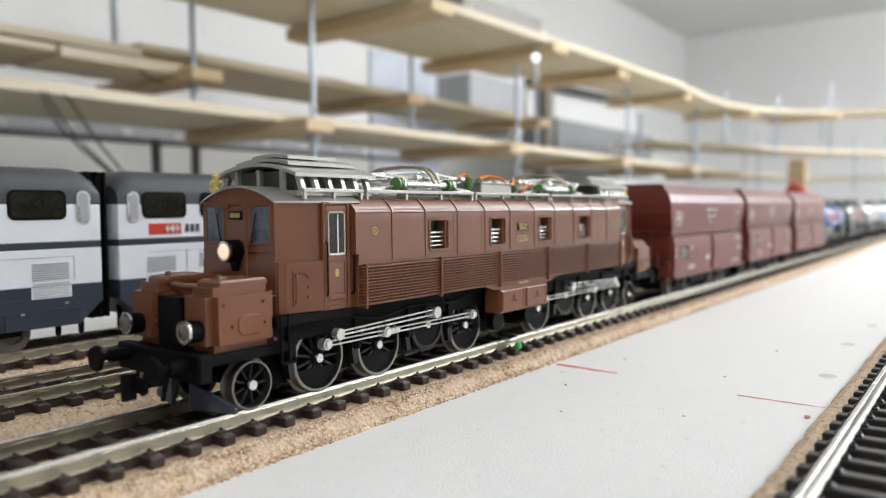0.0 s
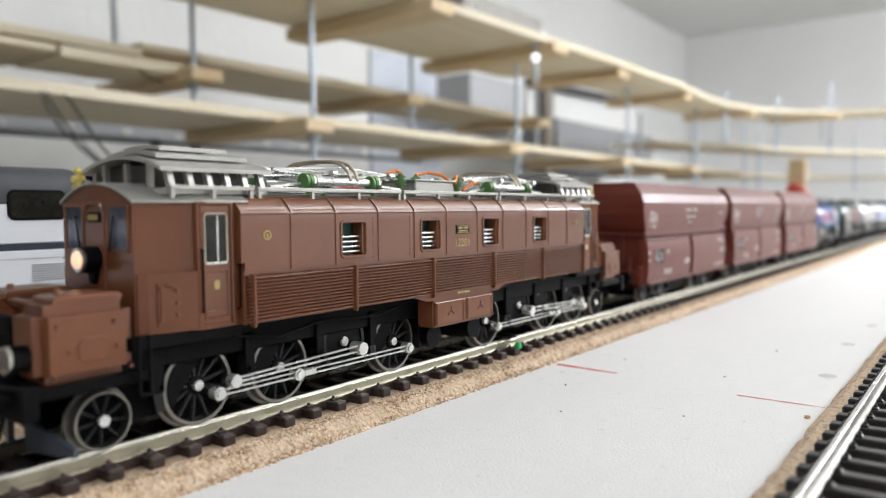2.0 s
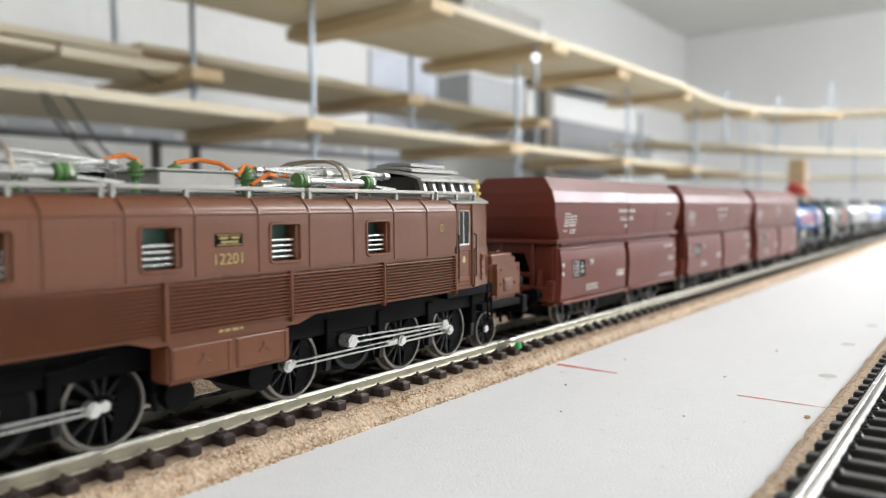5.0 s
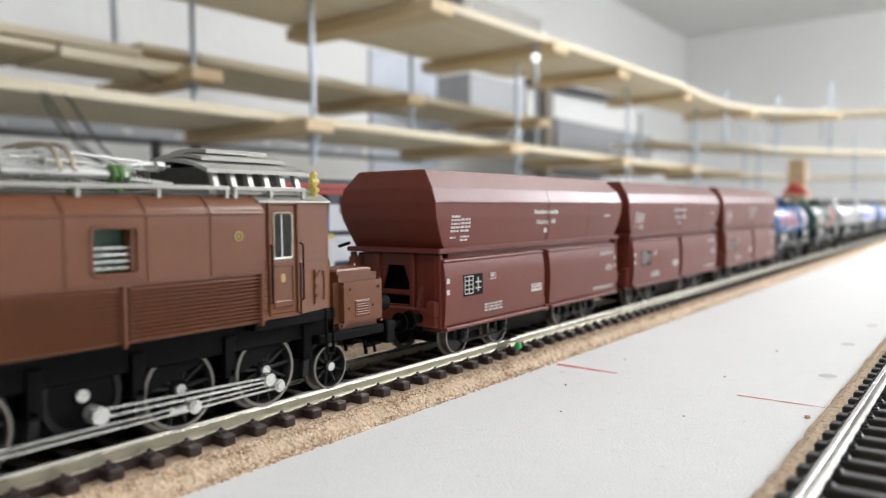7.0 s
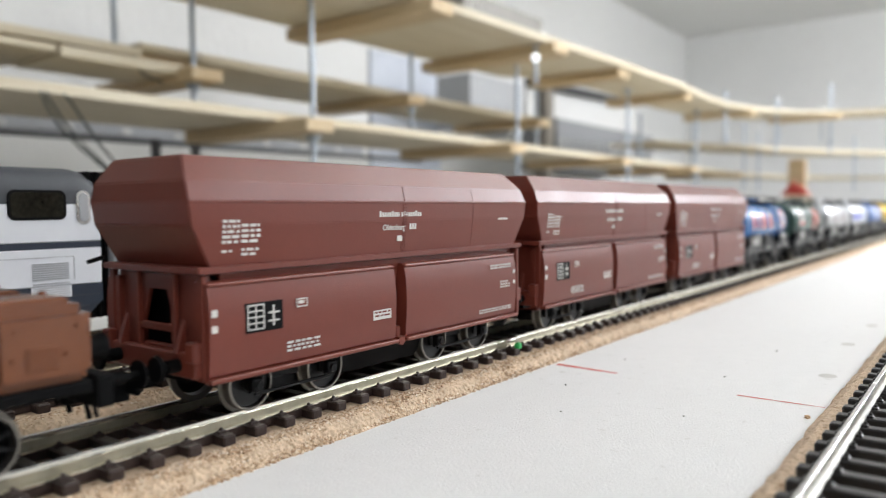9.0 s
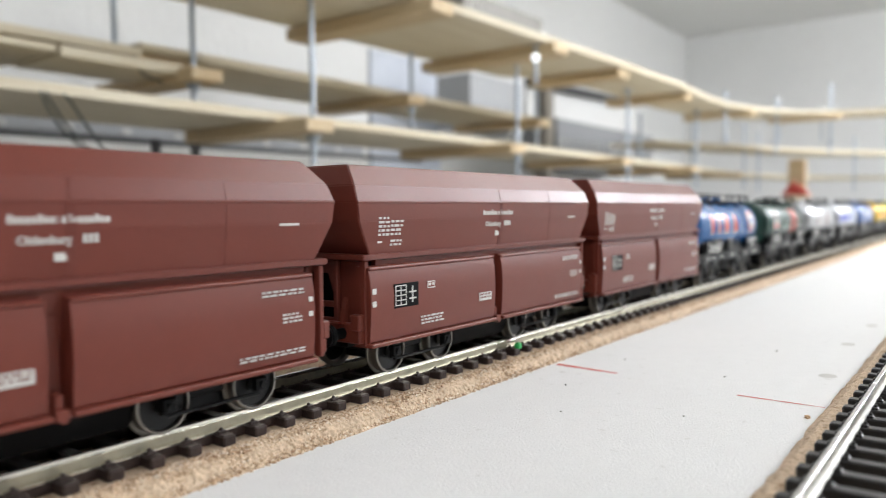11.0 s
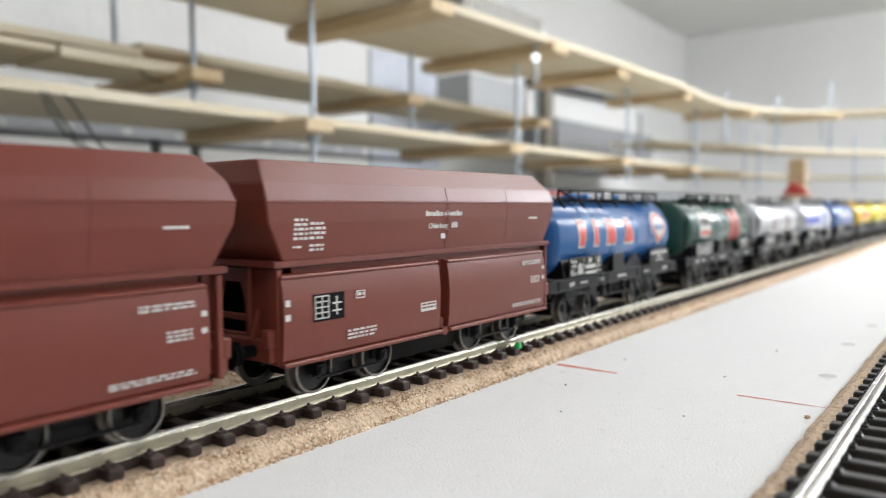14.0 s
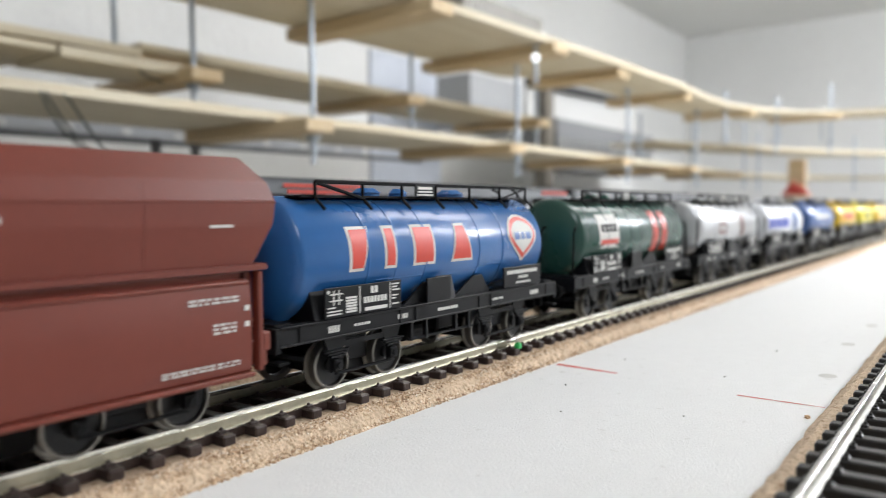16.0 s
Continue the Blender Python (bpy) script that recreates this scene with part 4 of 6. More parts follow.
        for s in (-1, 1):
            if e < 0:
                part("plough", mloft(B(), [[(e * 106, s * 3.0, 0.9), (e * 105, s * 3.0, 0.9), (e * 105, s * 3.0, 6.2), (e * 106, s * 3.0, 6.2)], [(e * 103, s * 13.2, 0.9), (e * 102.2, s * 13.2, 0.9), (e * 102.2, s * 13.2, 2.2), (e * 103, s * 13.2, 2.2)]]), "plough", th, "slate blue rail guard")
        buffers(th, e * 111.0, 10.0, 11.6, e)
        # wheels, crank shaft, rods
        wheelset(th, e * 94.6, 5.05, 9)
        for x in (76.3, 56.6, 20.5):
            wheelset(th, e * x, 7.5, 13, weight=True, pin=3.3)
        jw = part("crank_disc", mrod(B(), (0, -11.0, 0), (0, 11.0, 0), 6.6, 28), "black", th, smooth=0.6)
        jw.location = (e * 38.3 * MM, 0, 10.2 * MM)
        part("hub_cap", mrod(B(), (0, -11.6, 0), (0, -10.9, 0), 1.1, 14), "rod", jw, "silver axle end", smooth=0.6)
        WHEELS.append((jw, 7.5 * MM))
        for s in (-1, 1):
            part("disc_rim", ring(B(), s * 11.0 - 0.3, s * 11.0 + 0.35, 5.7, 6.8, 32, 0.1), "wheelblack", jw, smooth=0.6)
            for x in (85.6, 66.4, 47.2, 29.6, 11.6):
                bh = mprism(B(), [(e * (x - 0.5), 14.5), (e * (x + 0.5), 14.5), (e * (x + 1.2), 8.0), (e * (x + 0.6), 4.5), (e * (x - 0.8), 4.5), (e * (x - 0.4), 8.0)], "y", s * 10.0, s * 11.6)
                mrod(bh, (e * x, s * 12.2, 9.0), (e * x, s * 9.8, 9.0), 0.5, 8)
                part("brake_shoe", bh, "wheelblack", th)
        for s in (-1, 1):
            bars = B()
            y0 = s * 13.0
            for a, b in ((76.3, 56.6), (56.6, 20.5)):
                for dz in (-0.5, 0.5):
                    mrod(bars, (e * a, y0, 7.5 + dz), (e * b, y0, 7.5 + dz), 0.24, 6)
            for x in (76.3, 56.6, 20.5):
                mrod(bars, (e * x, s * 11.6, 7.5), (e * x, s * 13.6, 7.5), 1.3, 16)
                mrod(bars, (e * x, s * 13.6, 7.5), (e * x, s * 14.2, 7.5), 0.95, 6)
            mbox(bars, e * 55.2, e * 51.6, y0 - 0.6, y0 + 0.6, 6.7, 8.3, 0.3)
            cr = part("coupling_rod", bars, "rod", th, "silver coupling rod", smooth=0.6)
            RODS.append((cr, 7.5 * MM, 3.3 * MM))
            bars = B()
            for dz in (0.8, -0.5):
                mrod(bars, (e * 73.2, s * 14.0, 9.4 + dz * 0.6), (e * 38.3, s * 14.0, 10.2 + dz), 0.26, 6)
            mrod(bars, (e * 73.2, s * 12.8, 9.4), (e * 73.2, s * 14.6, 9.4), 1.3, 14)
            mrod(bars, (e * 38.3, s * 11.6, 10.2), (e * 38.3, s * 14.8, 10.2), 1.55, 8)
            dr = part("drive_rod", bars, "rod", th, "silver forked drive rod", smooth=0.6)
            RODS.append((dr, 7.5 * MM, 3.3 * MM))
    # box and wiring in the middle of the roof
    rbx = part("roof_box", mbox(B(), -8, 9, -7.5, 7.5, 43.4, 47.6, 0.3), "roof", th, "grey roof switch box")
    part("box_lid", mbox(B(), -8.6, 9.6, -8.0, 8.0, 47.5, 48.0, 0.15), "roof", rbx)
    for x, y in ((-11, -5), (-1, -2), (12.5, -6), (15, 3)):
        ib = B()
        for k in range(3):
            mrod(ib, (x, y, 46.4 + k * 0.9), (x, y, 47.0 + k * 0.9), 1.4, 14)
        mrod(ib, (x, y, 43.2), (x, y, 49.2), 0.8, 10)
        part("insulator", ib, "green", rbx, "green ribbed insulator", smooth=0.6)
    ow = B()
    mtube(ow, [(-17, -5, 49.0), (-13, -5, 50.2), (-11, -5, 49.6), (-9, -4, 48.4)], 0.45)
    mtube(ow, [(-1, -2, 49.4), (4, -2, 50.3), (8, -4, 49.6), (10.5, -6, 47.4)], 0.45)
    mtube(ow, [(9, -8, 47.0), (12.5, -6, 49.4), (17, -4, 48.8), (24, -6, 47.4)], 0.45)
    mtube(ow, [(12, -8.5, 45.2), (16, -9, 47.6), (19, -8, 47.2)], 0.45)
    part("roof_wire", ow, "orange", rbx, "bright orange roof wires", smooth=0.8)
    for x in (-9, 9):
        tk = mrod(B(), (x, -14.0, 7.4), (x, 14.0, 7.4), 3.0, 18)
        part("air_tank", tk, "black", th, "small black transverse air tank", smooth=0.6)
    part("pipe_run", mtube(B(), [(-70, -12.5, 16), (-60, -13.2, 14.5), (-48, -13, 16.2), (-30, -13.2, 15.2), (-22, -12.8, 16.5)], 0.35), "black", th)
    # fine fit of the ends and of the running gear on the long frame
    for ob in th.children:
        kind = ob.name.split(".")[0]
        if kind in ("cab", "cab_roof", "nose", "nose_channel", "nose_gangway", "nose_pipe", "headlamp", "buffer", "buffer_beam", "plough", "coupler", "whistle"):
            ob.location.x += 1.3 * MM
        elif kind in ("wheelset", "crank_disc", "coupling_rod", "drive_rod"):
            ob.location.x -= 0.7 * MM
    MOVERS.append(th)
    return th


def bogie(th, x, base, r, half=11.4):
    """Wagon bogie with side frames, springs and two wheelsets."""
    bo = mbox(B(), x - 4, x + 4, -9, 9, r - 0.5, r + 5.5, 0.3)
    mbox(bo, x - base + 2.5, x + base - 2.5, -7.4, 7.4, 1.8, r + 2, 0.3)
    bg = part("bogie", bo, "frame", th, "black wagon bogie")
    for s in (-1, 1):
        for dx in (-base, base):
            c = x + dx
            hg = mprism(B(), [(c - 4.4, r + 7.4), (c + 4.4, r + 7.4), (c + 3.6, r + 6.4), (c + 1.4, r + 1.5), (c + 1.2, r - 1.6), (c - 1.2, r - 1.6), (c - 1.4, r + 1.5), (c - 3.6, r + 6.4)], "y", s * half, s * (half + 0.6))
            mbox(hg, c - 1.3, c + 1.3, s * half, s * (half + 1.7), r - 1.3, r + 1.5, 0.3)
            mrod(hg, (c, s * (half + 1.5), r), (c, s * (half + 2.1), r), 0.8, 10)
            for k in range(3):
                mbox(hg, c - 3.8 + 0.8 * k, c + 3.8 - 0.8 * k, s * (half + 0.5), s * (half + 1.5), r + 3.2 - 0.6 * k, r + 3.6 - 0.6 * k)
            part("axle_guard", hg, "frame", bg)
        tie = mrod(B(), (x - base, s * (half + 0.4), r - 1.9), (x + base, s * (half + 0.4), r - 1.9), 0.4, 6)
        mbox(tie, x - base, x + base, s * half, s * (half + 0.5), r + 4.0, r + 5.2)
        part("tie_bar", tie, "frame", bg)
    for dx in (-base, base):
        wheelset(th, x + dx, r, 0)


def hood_side(z):
    """Half the hood's width at a height."""
    return 15.5 + (z - 29.6) / 7.9 if z < 37.5 else 16.5 + 0.2 * (z - 37.5) / 4.8


def hopper_wagon(seed=0):
    """Steel coal hopper: bevelled hood, ledge, two curved discharge doors a side, open ends."""
    th = thing("hopper_wagon", "red-brown model coal hopper wagon with white markings", "wagon", "hopper wagons", m=pose(0.3717, T1, RAIL))
    hood = []
    for x, y, z in ((52.6, 15.5, 29.6), (57.0, 16.5, 37.5), (57.6, 16.7, 41.85)):
        hood.append([(-x, -y, z), (x, -y, z), (x, y, z), (-x, y, z)])
    hood.append([(-57.4, -15.55, 45.6), (56.4, -15.55, 45.6), (56.4, 15.55, 45.6), (-57.4, 15.55, 45.6)])
    hood += [[(-a, -y, z), (b, -y, z), (b, y, z), (-a, y, z)] for a, b, y, z in ((55.4, 53.0, 11.7, 50.25), (55.0, 52.6, 11.0, 50.45))]
    bm = mloft(B(), hood)
    bmesh.ops.bevel(bm, geom=bm.edges[:], offset=0.00022, segments=2, affect="EDGES")
    part("hood", bm, "hopper", th, "bevelled red-brown steel hood")
    part("ledge", mbox(B(), -55.6, 55.6, -16.35, 16.35, 28.6, 29.9, 0.25, 2), "hopper", th, smooth=0.5)
    for s in (-1, 1):
        part("eave_strip", mbox(B(), -57.5, 57.5, s * 16.55, s * 16.82, 41.5, 41.95, 0.1), "hopper", th)
        for a, b in ((-54.3, -3.0), (0.8, 50.6)):
            prof = [(s * 12.5, 27.2), (s * 15.6, 27.2), (s * 16.5, 26.6), (s * 17.1, 24.0), (s * 17.4, 20.0), (s * 17.3, 15.0), (s * 16.9, 10.0), (s * 16.2, 9.2), (s * 12.5, 9.2)]
            d = part("discharge_door", mprism(B(), prof, "x", a, b), "hopper", th, "curved steel discharge door", smooth=0.5)
            part("door_lip", mbox(B(), a - 0.3, b + 0.3, s * 15.8, s * 18.0, 8.7, 9.6, 0.2), "hopper", d)
            part("door_edge", mbox(B(), a, b, s * 15.4, s * 17.0, 26.2, 27.0, 0.3), "hopper", d)
        rv = B()
        for k in range(17):
            z = 30.4 + 0.68 * k
            for x, r in ((1.5, 0.22), (2.1, 0.16), (30, 0.16)):
                mrod(rv, (x, s * (hood_side(z) - 0.2), z), (x, s * (hood_side(z) + 0.14), z), r, 6)
        for k in range(5):
            z = 42.4 + 0.7 * k
            for x, r in ((1.5, 0.24), (30, 0.16)):
                mrod(rv, (x, s * (16.4 - 0.307 * (z - 41.85)), z), (x, s * (16.84 - 0.307 * (z - 41.85)), z), r, 6)
        hg = mbox(B(), -2.6, 0.4, s * 12.6, s * 14.2, 7.6, 27.4, 0.3)
        mbox(hg, -1.8, -0.2, s * 14.0, s * 16.2, 8.2, 12.4, 0.3)
        mprism(hg, [(-2.0, 10.0), (0.0, 10.0), (0.2, 8.6), (-0.6, 7.8), (-1.8, 8.4)], "y", s * 16.0, s * 17.2)
        part("door_hinge", hg, "hopper", th)
        tagged(part("rivet_strip", rv, "hopper", th), kind="stuff")
        part("seam", mloft(B(), [[(x, s * (hood_side(z) + d), z) for x, d in ((0.75, -0.2), (0.75, 0.1), (1.15, 0.1), (1.15, -0.2))] for z in (29.9, 37.5, 41.6)]), "hopper", th)
    core = mloft(B(), [[(-48, -11, 7), (48, -11, 7), (48, 11, 7), (-48, 11, 7)], [(-50, -15, 28.4), (50, -15, 28.4), (50, 15, 28.4), (-50, 15, 28.4)]])
    part("chute", core, "hopper", th)
    for e in (-1, 1):
        # open end with posts, cross beam and sloped sheet with an opening
        eb = B()
        for s in (-1, 1):
            mbox(eb, e * 54.6, e * 53.4, s * 14.0, s * 15.9, 9, 28.4, 0.2)
            mbox(eb, e * 54.4, e * 53.2, s * 5.4, s * 6.8, 10, 28.4, 0.2)
            mbox(eb, e * 53.2, e * 51.6, s * 6.8, s * 14.0, 10, 28.2)
        mbox(eb, e * 54.2, e * 53.0, -5.4, 5.4, 17.2, 18.6, 0.2)
        mbox(eb, e * 53.6, e * 52.4, -5.4, 5.4, 25.2, 28.2)
        mbox(eb, e * 53.6, e * 52.4, -5.4, 5.4, 9.5, 14.6, 0.3)
        for s in (-1, 1):
            mprism(eb, [(s * 5.4, 18.4), (s * 5.4, 25.4), (s * 2.8, 25.4), (s * 5.1, 19.0)], "x", e * 53.4, e * 52.6)
        part("end_frame", eb, "hopper", th)
        # black sheet puts the shade of the open end into colour
        part("end_shade", mbox(B(), e * 50.4, e * 49.6, -13.5, 13.5, 9, 28), "black", th)
        bbm = mbox(B(), e * 56.0, e * 54.2, -15.2, 15.2, 9.6, 14.2, 0.3)
        for s in (-1, 1):
            mprism(bbm, [(e * 54.4, 14), (e * 56.4, 14), (e * 54.4, 20)], "y", s * 9, s * 10.2)
            mbox(bbm, e * 56.6, e * 54.6, s * 12.8, s * 15.6, 12.6, 16.4, 0.3)
        part("buffer_beam", bbm, "hopper", th)
        part("brake_handle", mtube(B(), [(e * 56.5, 14, 31.0), (e * 58.6, 16.5, 30.0)], 0.45), "black", th)
        buffers(th, e * 55.8, 10.0, 11.8, e, 4.4)
        bogie(th, e * 30.0, 10.2, 5.4)
    part("underframe", mbox(B(), -54, 54, -9.5, 9.5, 8.2, 10.4), "black", th)
    part("chute_mouth", mloft(B(), [[(-x, -y, z), (x, -y, z), (x, y, z), (-x, y, z)] for x, y, z in ((14, 8.5, 2.2), (17, 11, 8.4))]), "black", th, "dark discharge chute under the wagon")
    rnd = random.Random(7 + seed)
    for s in (-1, 1):
        k = 1 if s < 0 else -1

        def R(q):
            return [(min(a * k, b * k), max(a * k, b * k), c, d) for a, b, c, d in q]
        y = s * 16.42
        lettering(th, R(scribble(rnd, -50.3, -46.5, 33.6, 38.4, 5) + scribble(rnd, -46.0, -41.6, 33.6, 37.6, 4) + scribble(rnd, -50.3, -48, 32.0, 32.8, 1) + scribble(rnd, -45.8, -41.8, 31.2, 33.0, 2)), y, lean=hood_side)
        lettering(th, R([(-7.6 + 0.86 * i, -7.6 + 0.86 * i + (0.62 if i != 8 else 0.2), 38.4, 39.4 + (0.35 if i % 5 == 0 else 0)) for i in range(18)] +
                        [(3.4 + 0.9 * i, 4.0 + 0.9 * i, 35.3, 36.7) for i in range(3 + seed % 2)] +
                        [(-0.9, 0.9, 32.6, 33.9), (42.5, 47.5, 37.0, 37.5)]), y, lean=hood_side)
        lettering(th, R([(-53.9, -52.6, 20.9, 22.2), (-53.9, -52.6, 18.0, 19.3), (48.9, 50.0, 21.4, 22.4), (48.9, 50.0, 18.4, 19.4)]), s * 17.42)
        lettering(th, R(scribble(rnd, -36.4, -27.2, 11.6, 14.0, 3)), s * 17.36)
        lettering(th, R(scribble(rnd, 37, 47.6, 23.0, 24.4, 2) + scribble(rnd, 42, 47, 17.4, 19.6, 3) + scribble(rnd, 31.5, 47.6, 11.2, 12.4, 2)), s * 17.43)
        pk = part("data_panel", mbox(B(), *R([(-46.4, -37.4, 0, 0)])[0][:2], s * 17.2, s * 17.42, 16.9, 22.6), "black", th, "black panel with white marks")
        lettering(pk, R([(-46.0 + 1.9 * i, -45.75 + 1.9 * i, 17.4, 22.0) for i in range(3)] + [(-46.0, -41.95, 17.4 + 1.15 * j, 17.65 + 1.15 * j) for j in range(5)] + [(-39.9, -39.5, 17.8, 21.8), (-41.0, -38.3, 18.6, 18.95), (-41.0, -38.3, 20.2, 20.55)]), s * 17.43)
        part("label_plate", mbox(B(), *R([(-33.8, -31.0, 0, 0)])[0][:2], s * 17.2, s * 17.45, 20.8, 22.3), "hopper", th)
        lp = part("label_plate", mbox(B(), *R([(-11.0, -5.0, 0, 0)])[0][:2], s * 17.1, s * 17.45, 15.0, 17.2), "white", th, "white label plate")
        lettering(lp, R(scribble(rnd, -10.6, -5.4, 15.3, 16.9, 2, 0.5)), s * 17.46, "hopper")
        lettering(th, R([(-33.9, -30.9, 22.1, 22.35), (-33.9, -30.9, 20.6, 20.85), (-33.9, -33.7, 20.6, 22.35), (-31.1, -30.9, 20.6, 22.35)] + scribble(rnd, -33.4, -31.3, 21.1, 21.9, 1, 0.2)), s * 17.46)
    name = words("Oldenburg", 1.85, "white", th, -2.3, -hood_side(35.3) - 0.08, 35.3, 0.00004)
    name.matrix_basis = pose(-2.3 * MM, (-hood_side(35.3) - 0.08) * MM, 35.3 * MM, 97.2, 0, 0)
    MOVERS.append(th)
    return th


def tank_wagon(k, shell, label, marks):
    """Bogie tank wagon: domed barrel with bands, roof platform with railing, name boards."""
    th = thing("tank_wagon", label, "wagon", "tank wagons", m=pose(0.7329 + 0.1306 * k, T1, RAIL))
    R0, zc = 14.2, 29.2
    near = k < 2
    seg = 40 if near else 28
    bm = B()
    rings = []
    for x, f in ((-53.5, 0.02), (-53.3, 0.3), (-52.7, 0.6), (-51.6, 0.85), (-50.6, 0.96), (-49.6, 1.0), (49.6, 1.0), (50.6, 0.96), (51.6, 0.85), (52.7, 0.6), (53.3, 0.3), (53.5, 0.02)):
        rings.append([(x, R0 * f * math.cos(2 * math.pi * i / seg), zc + R0 * f * math.sin(2 * math.pi * i / seg)) for i in range(seg)])
    mloft(bm, rings)
    barrel = part("barrel", bm, shell, th, smooth=0.7)
    for x in (-30.2, -20.2, -8.8, 15.2, 27.4):
        b = ring(B(), -0.35, 0.35, R0 - 0.2, R0 + 0.16, seg, 0.05)
        o = part("band", b, shell, barrel, smooth=0.5)
        o.matrix_basis = pose(x * MM, 0, zc * MM, 0, 0, 90)
    for x, w in ((-16, 4.4), (-3.4, 3.0), (20, 5.0)):
        ld = mrod(B(), (x, 0, 42.6), (x, 0, 44.4), w * 0.8, 16)
        mrod(ld, (x, 0, 44.4), (x, 0, 45.6), w * 0.9, 16, w * 0.5)
        part("filler_dome", ld, shell, barrel, smooth=0.5)
    if near:
        for s in (-1, 1):
            for a, b, z in ((-27, -9.5, 23.6), (2.0, 15.0, 23.6), (16, 27, 24.4)):
                yy = math.sqrt(R0 * R0 - (z - zc) ** 2)
                part("barrel_seam", mbox(B(), a, b, s * (yy - 0.2), s * (yy + 0.15), z - 0.12, z + 0.12), shell, barrel)
    # frame
    fr = B()
    for s in (-1, 1):
        mbox(fr, -57.5, 57.5, s * 13.0, s * 14.5, 12.4, 16.0, 0.2)
        mbox(fr, -57.5, 57.5, s * 12.8, s * 15.0, 15.9, 16.4, 0.1)
        mbox(fr, -57.5, 57.5, s * 12.8, s * 15.0, 12.2, 12.6, 0.1)
        for x in (-52, -20, -14, 14, 20, 52):
            mbox(fr, x - 0.3, x + 0.3, s * 13.5, s * 14.8, 12.6, 15.9)
    for x in (-57, -30, -8, 8, 30, 57):
        mbox(fr, x - 1, x + 1, -14, 14, 12.6, 15.9)
    mbox(fr, -57, 57, -5, 5, 11.5, 15.9)
    part("underframe", fr, "frame", th, "black steel underframe")
    bg = B()
    for x in (-13, -7, 6, 12):
        mbox(bg, x - 0.5, x + 0.5, -12.5, -11.3, 7.0, 12.6, 0.1)
    mrod(bg, (-12, -8, 8.6), (-4, -8, 8.6), 2.4, 14)
    mrod(bg, (-14, -11.9, 7.4), (14, -11.9, 7.4), 0.4, 6)
    mbox(bg, 2, 10, -9, 9, 7.5, 12.4, 0.4)
    part("brake_gear", bg, "frame", th)
    for x in (-44, 0, 44):
        part("saddle", mprism(B(), [(-14.2, 16.2), (14.2, 16.2), (12.6, 22.6), (7, 17.4), (-7, 17.4), (-12.6, 22.6)], "x", x - 3.5, x + 3.5), "frame", th)
    for s in (-1, 1):
        st = B()
        for a, b in ((-17, -2), (4, 22)):
            mprism(st, [(a, 16.2), (b, 16.2), ((a + b) / 2 + 5, 21.5), ((a + b) / 2 + 1, 21.5)], "y", s * 12.2, s * 12.8)
        part("barrel_brace", st, "frame", th)
    # roof platform, railing
    pf = B()
    for y in (-7.5, -4.5, 4.5, 7.5):
        mbox(pf, -46, 47, y - 1.2, y + 1.2, 42.9, 43.4)
    part("roof_platform", pf, "black", th)
    for s in (-1,):
        rl = B()
        ys = s * 9.0
        xs = (-42, -26.8, -12.3, 1.7, 17.5, 33.3, 48.5)
        mtube(rl, [(-42, ys, 46.4), (48.5, ys, 46.4)], 0.45)
        for x in xs:
            mtube(rl, [(x, ys, 46.4), (x, ys, 42.8), (x + 0.8, ys + s * 2.2, 40.2)], 0.42)
        mtube(rl, [(-41.6, ys, 46.2), (-27, ys, 42.8)], 0.45)
        mtube(rl, [(48.2, ys, 46.2), (34, ys, 43.0)], 0.35)
        part("railing", rl, "black", th)
    ldr = B()
    for y in (-3.5, 3.5):
        mtube(ldr, [(48.5, y, 46.4), (52, y, 45.5), (55.0, y, 42), (55.6, y, 16)], 0.42)
    for i in range(8):
        mtube(ldr, [(55.6, -3.5, 18 + 3 * i), (55.6, 3.5, 18 + 3 * i)], 0.35)
    part("ladder", ldr, "black", th)
    bd = part("name_board", mbox(B(), -7.8, 0.4, -9.7, -9.3, 43.3, 46.5, 0.1), "frame", th, "small black board on the railing")
    lettering(bd, [(-6.6, -0.8, 45.2, 45.9), (-6.6, -0.8, 44.4, 44.8), (-7, -0.4, 43.6, 44.0)], -9.71)
    rnd = random.Random(20 + k)
    for s in (-1, 1):
        kx = 1 if s < 0 else -1

        def Rr(q):
            return [(min(a * kx, b * kx), max(a * kx, b * kx), c, d) for a, b, c, d in q]
        for a, b, z0, z1 in ((-45.4, -20.2, 16.6, 23.2), (26.2, 47.4, 16.8, 22.8)):
            pb = part("data_board", mbox(B(), *Rr([(a, b, 0, 0)])[0][:2], s * 14.5, s * 15.1, z0, z1, 0.1), "frame", th, "black board with white writing")
            if a < 0:
                q = [(a + 0.6, a + 1.3, 22.0, 22.7), (a + 2.4, a + 2.7, 19.4, 22.6), (a + 4.0, a + 4.3, 19.4, 22.6), (a + 1.4, a + 5.4, 21.6, 21.9), (a + 1.2, a + 5.2, 20.2, 20.5), (a + 0.6, a + 5.0, 17.2, 17.5), (a + 0.6, a + 5.0, 17.9, 18.2), (a + 0.6, a + 3.0, 18.7, 19.0), (a + 10.6, a + 10.85, z0 + 0.3, z1 - 0.3), (a + 20.9, a + 21.15, z0 + 0.3, z1 - 0.3)]
                q += [(a + 6.3, a + 9.7, 17.3 + 0.62 * i, 17.75 + 0.62 * i) for i in range(6)]
                q += [(a + 14.4 + 1.3 * i, a + 15.4 + 1.3 * i, 21.0, 22.6) for i in range(2)] + [(a + 12.0 + 1.15 * i, a + 12.85 + 1.15 * i, 18.9, 20.3) for i in range(7)] + [(a + 12.4, a + 20, 17.1, 17.9)]
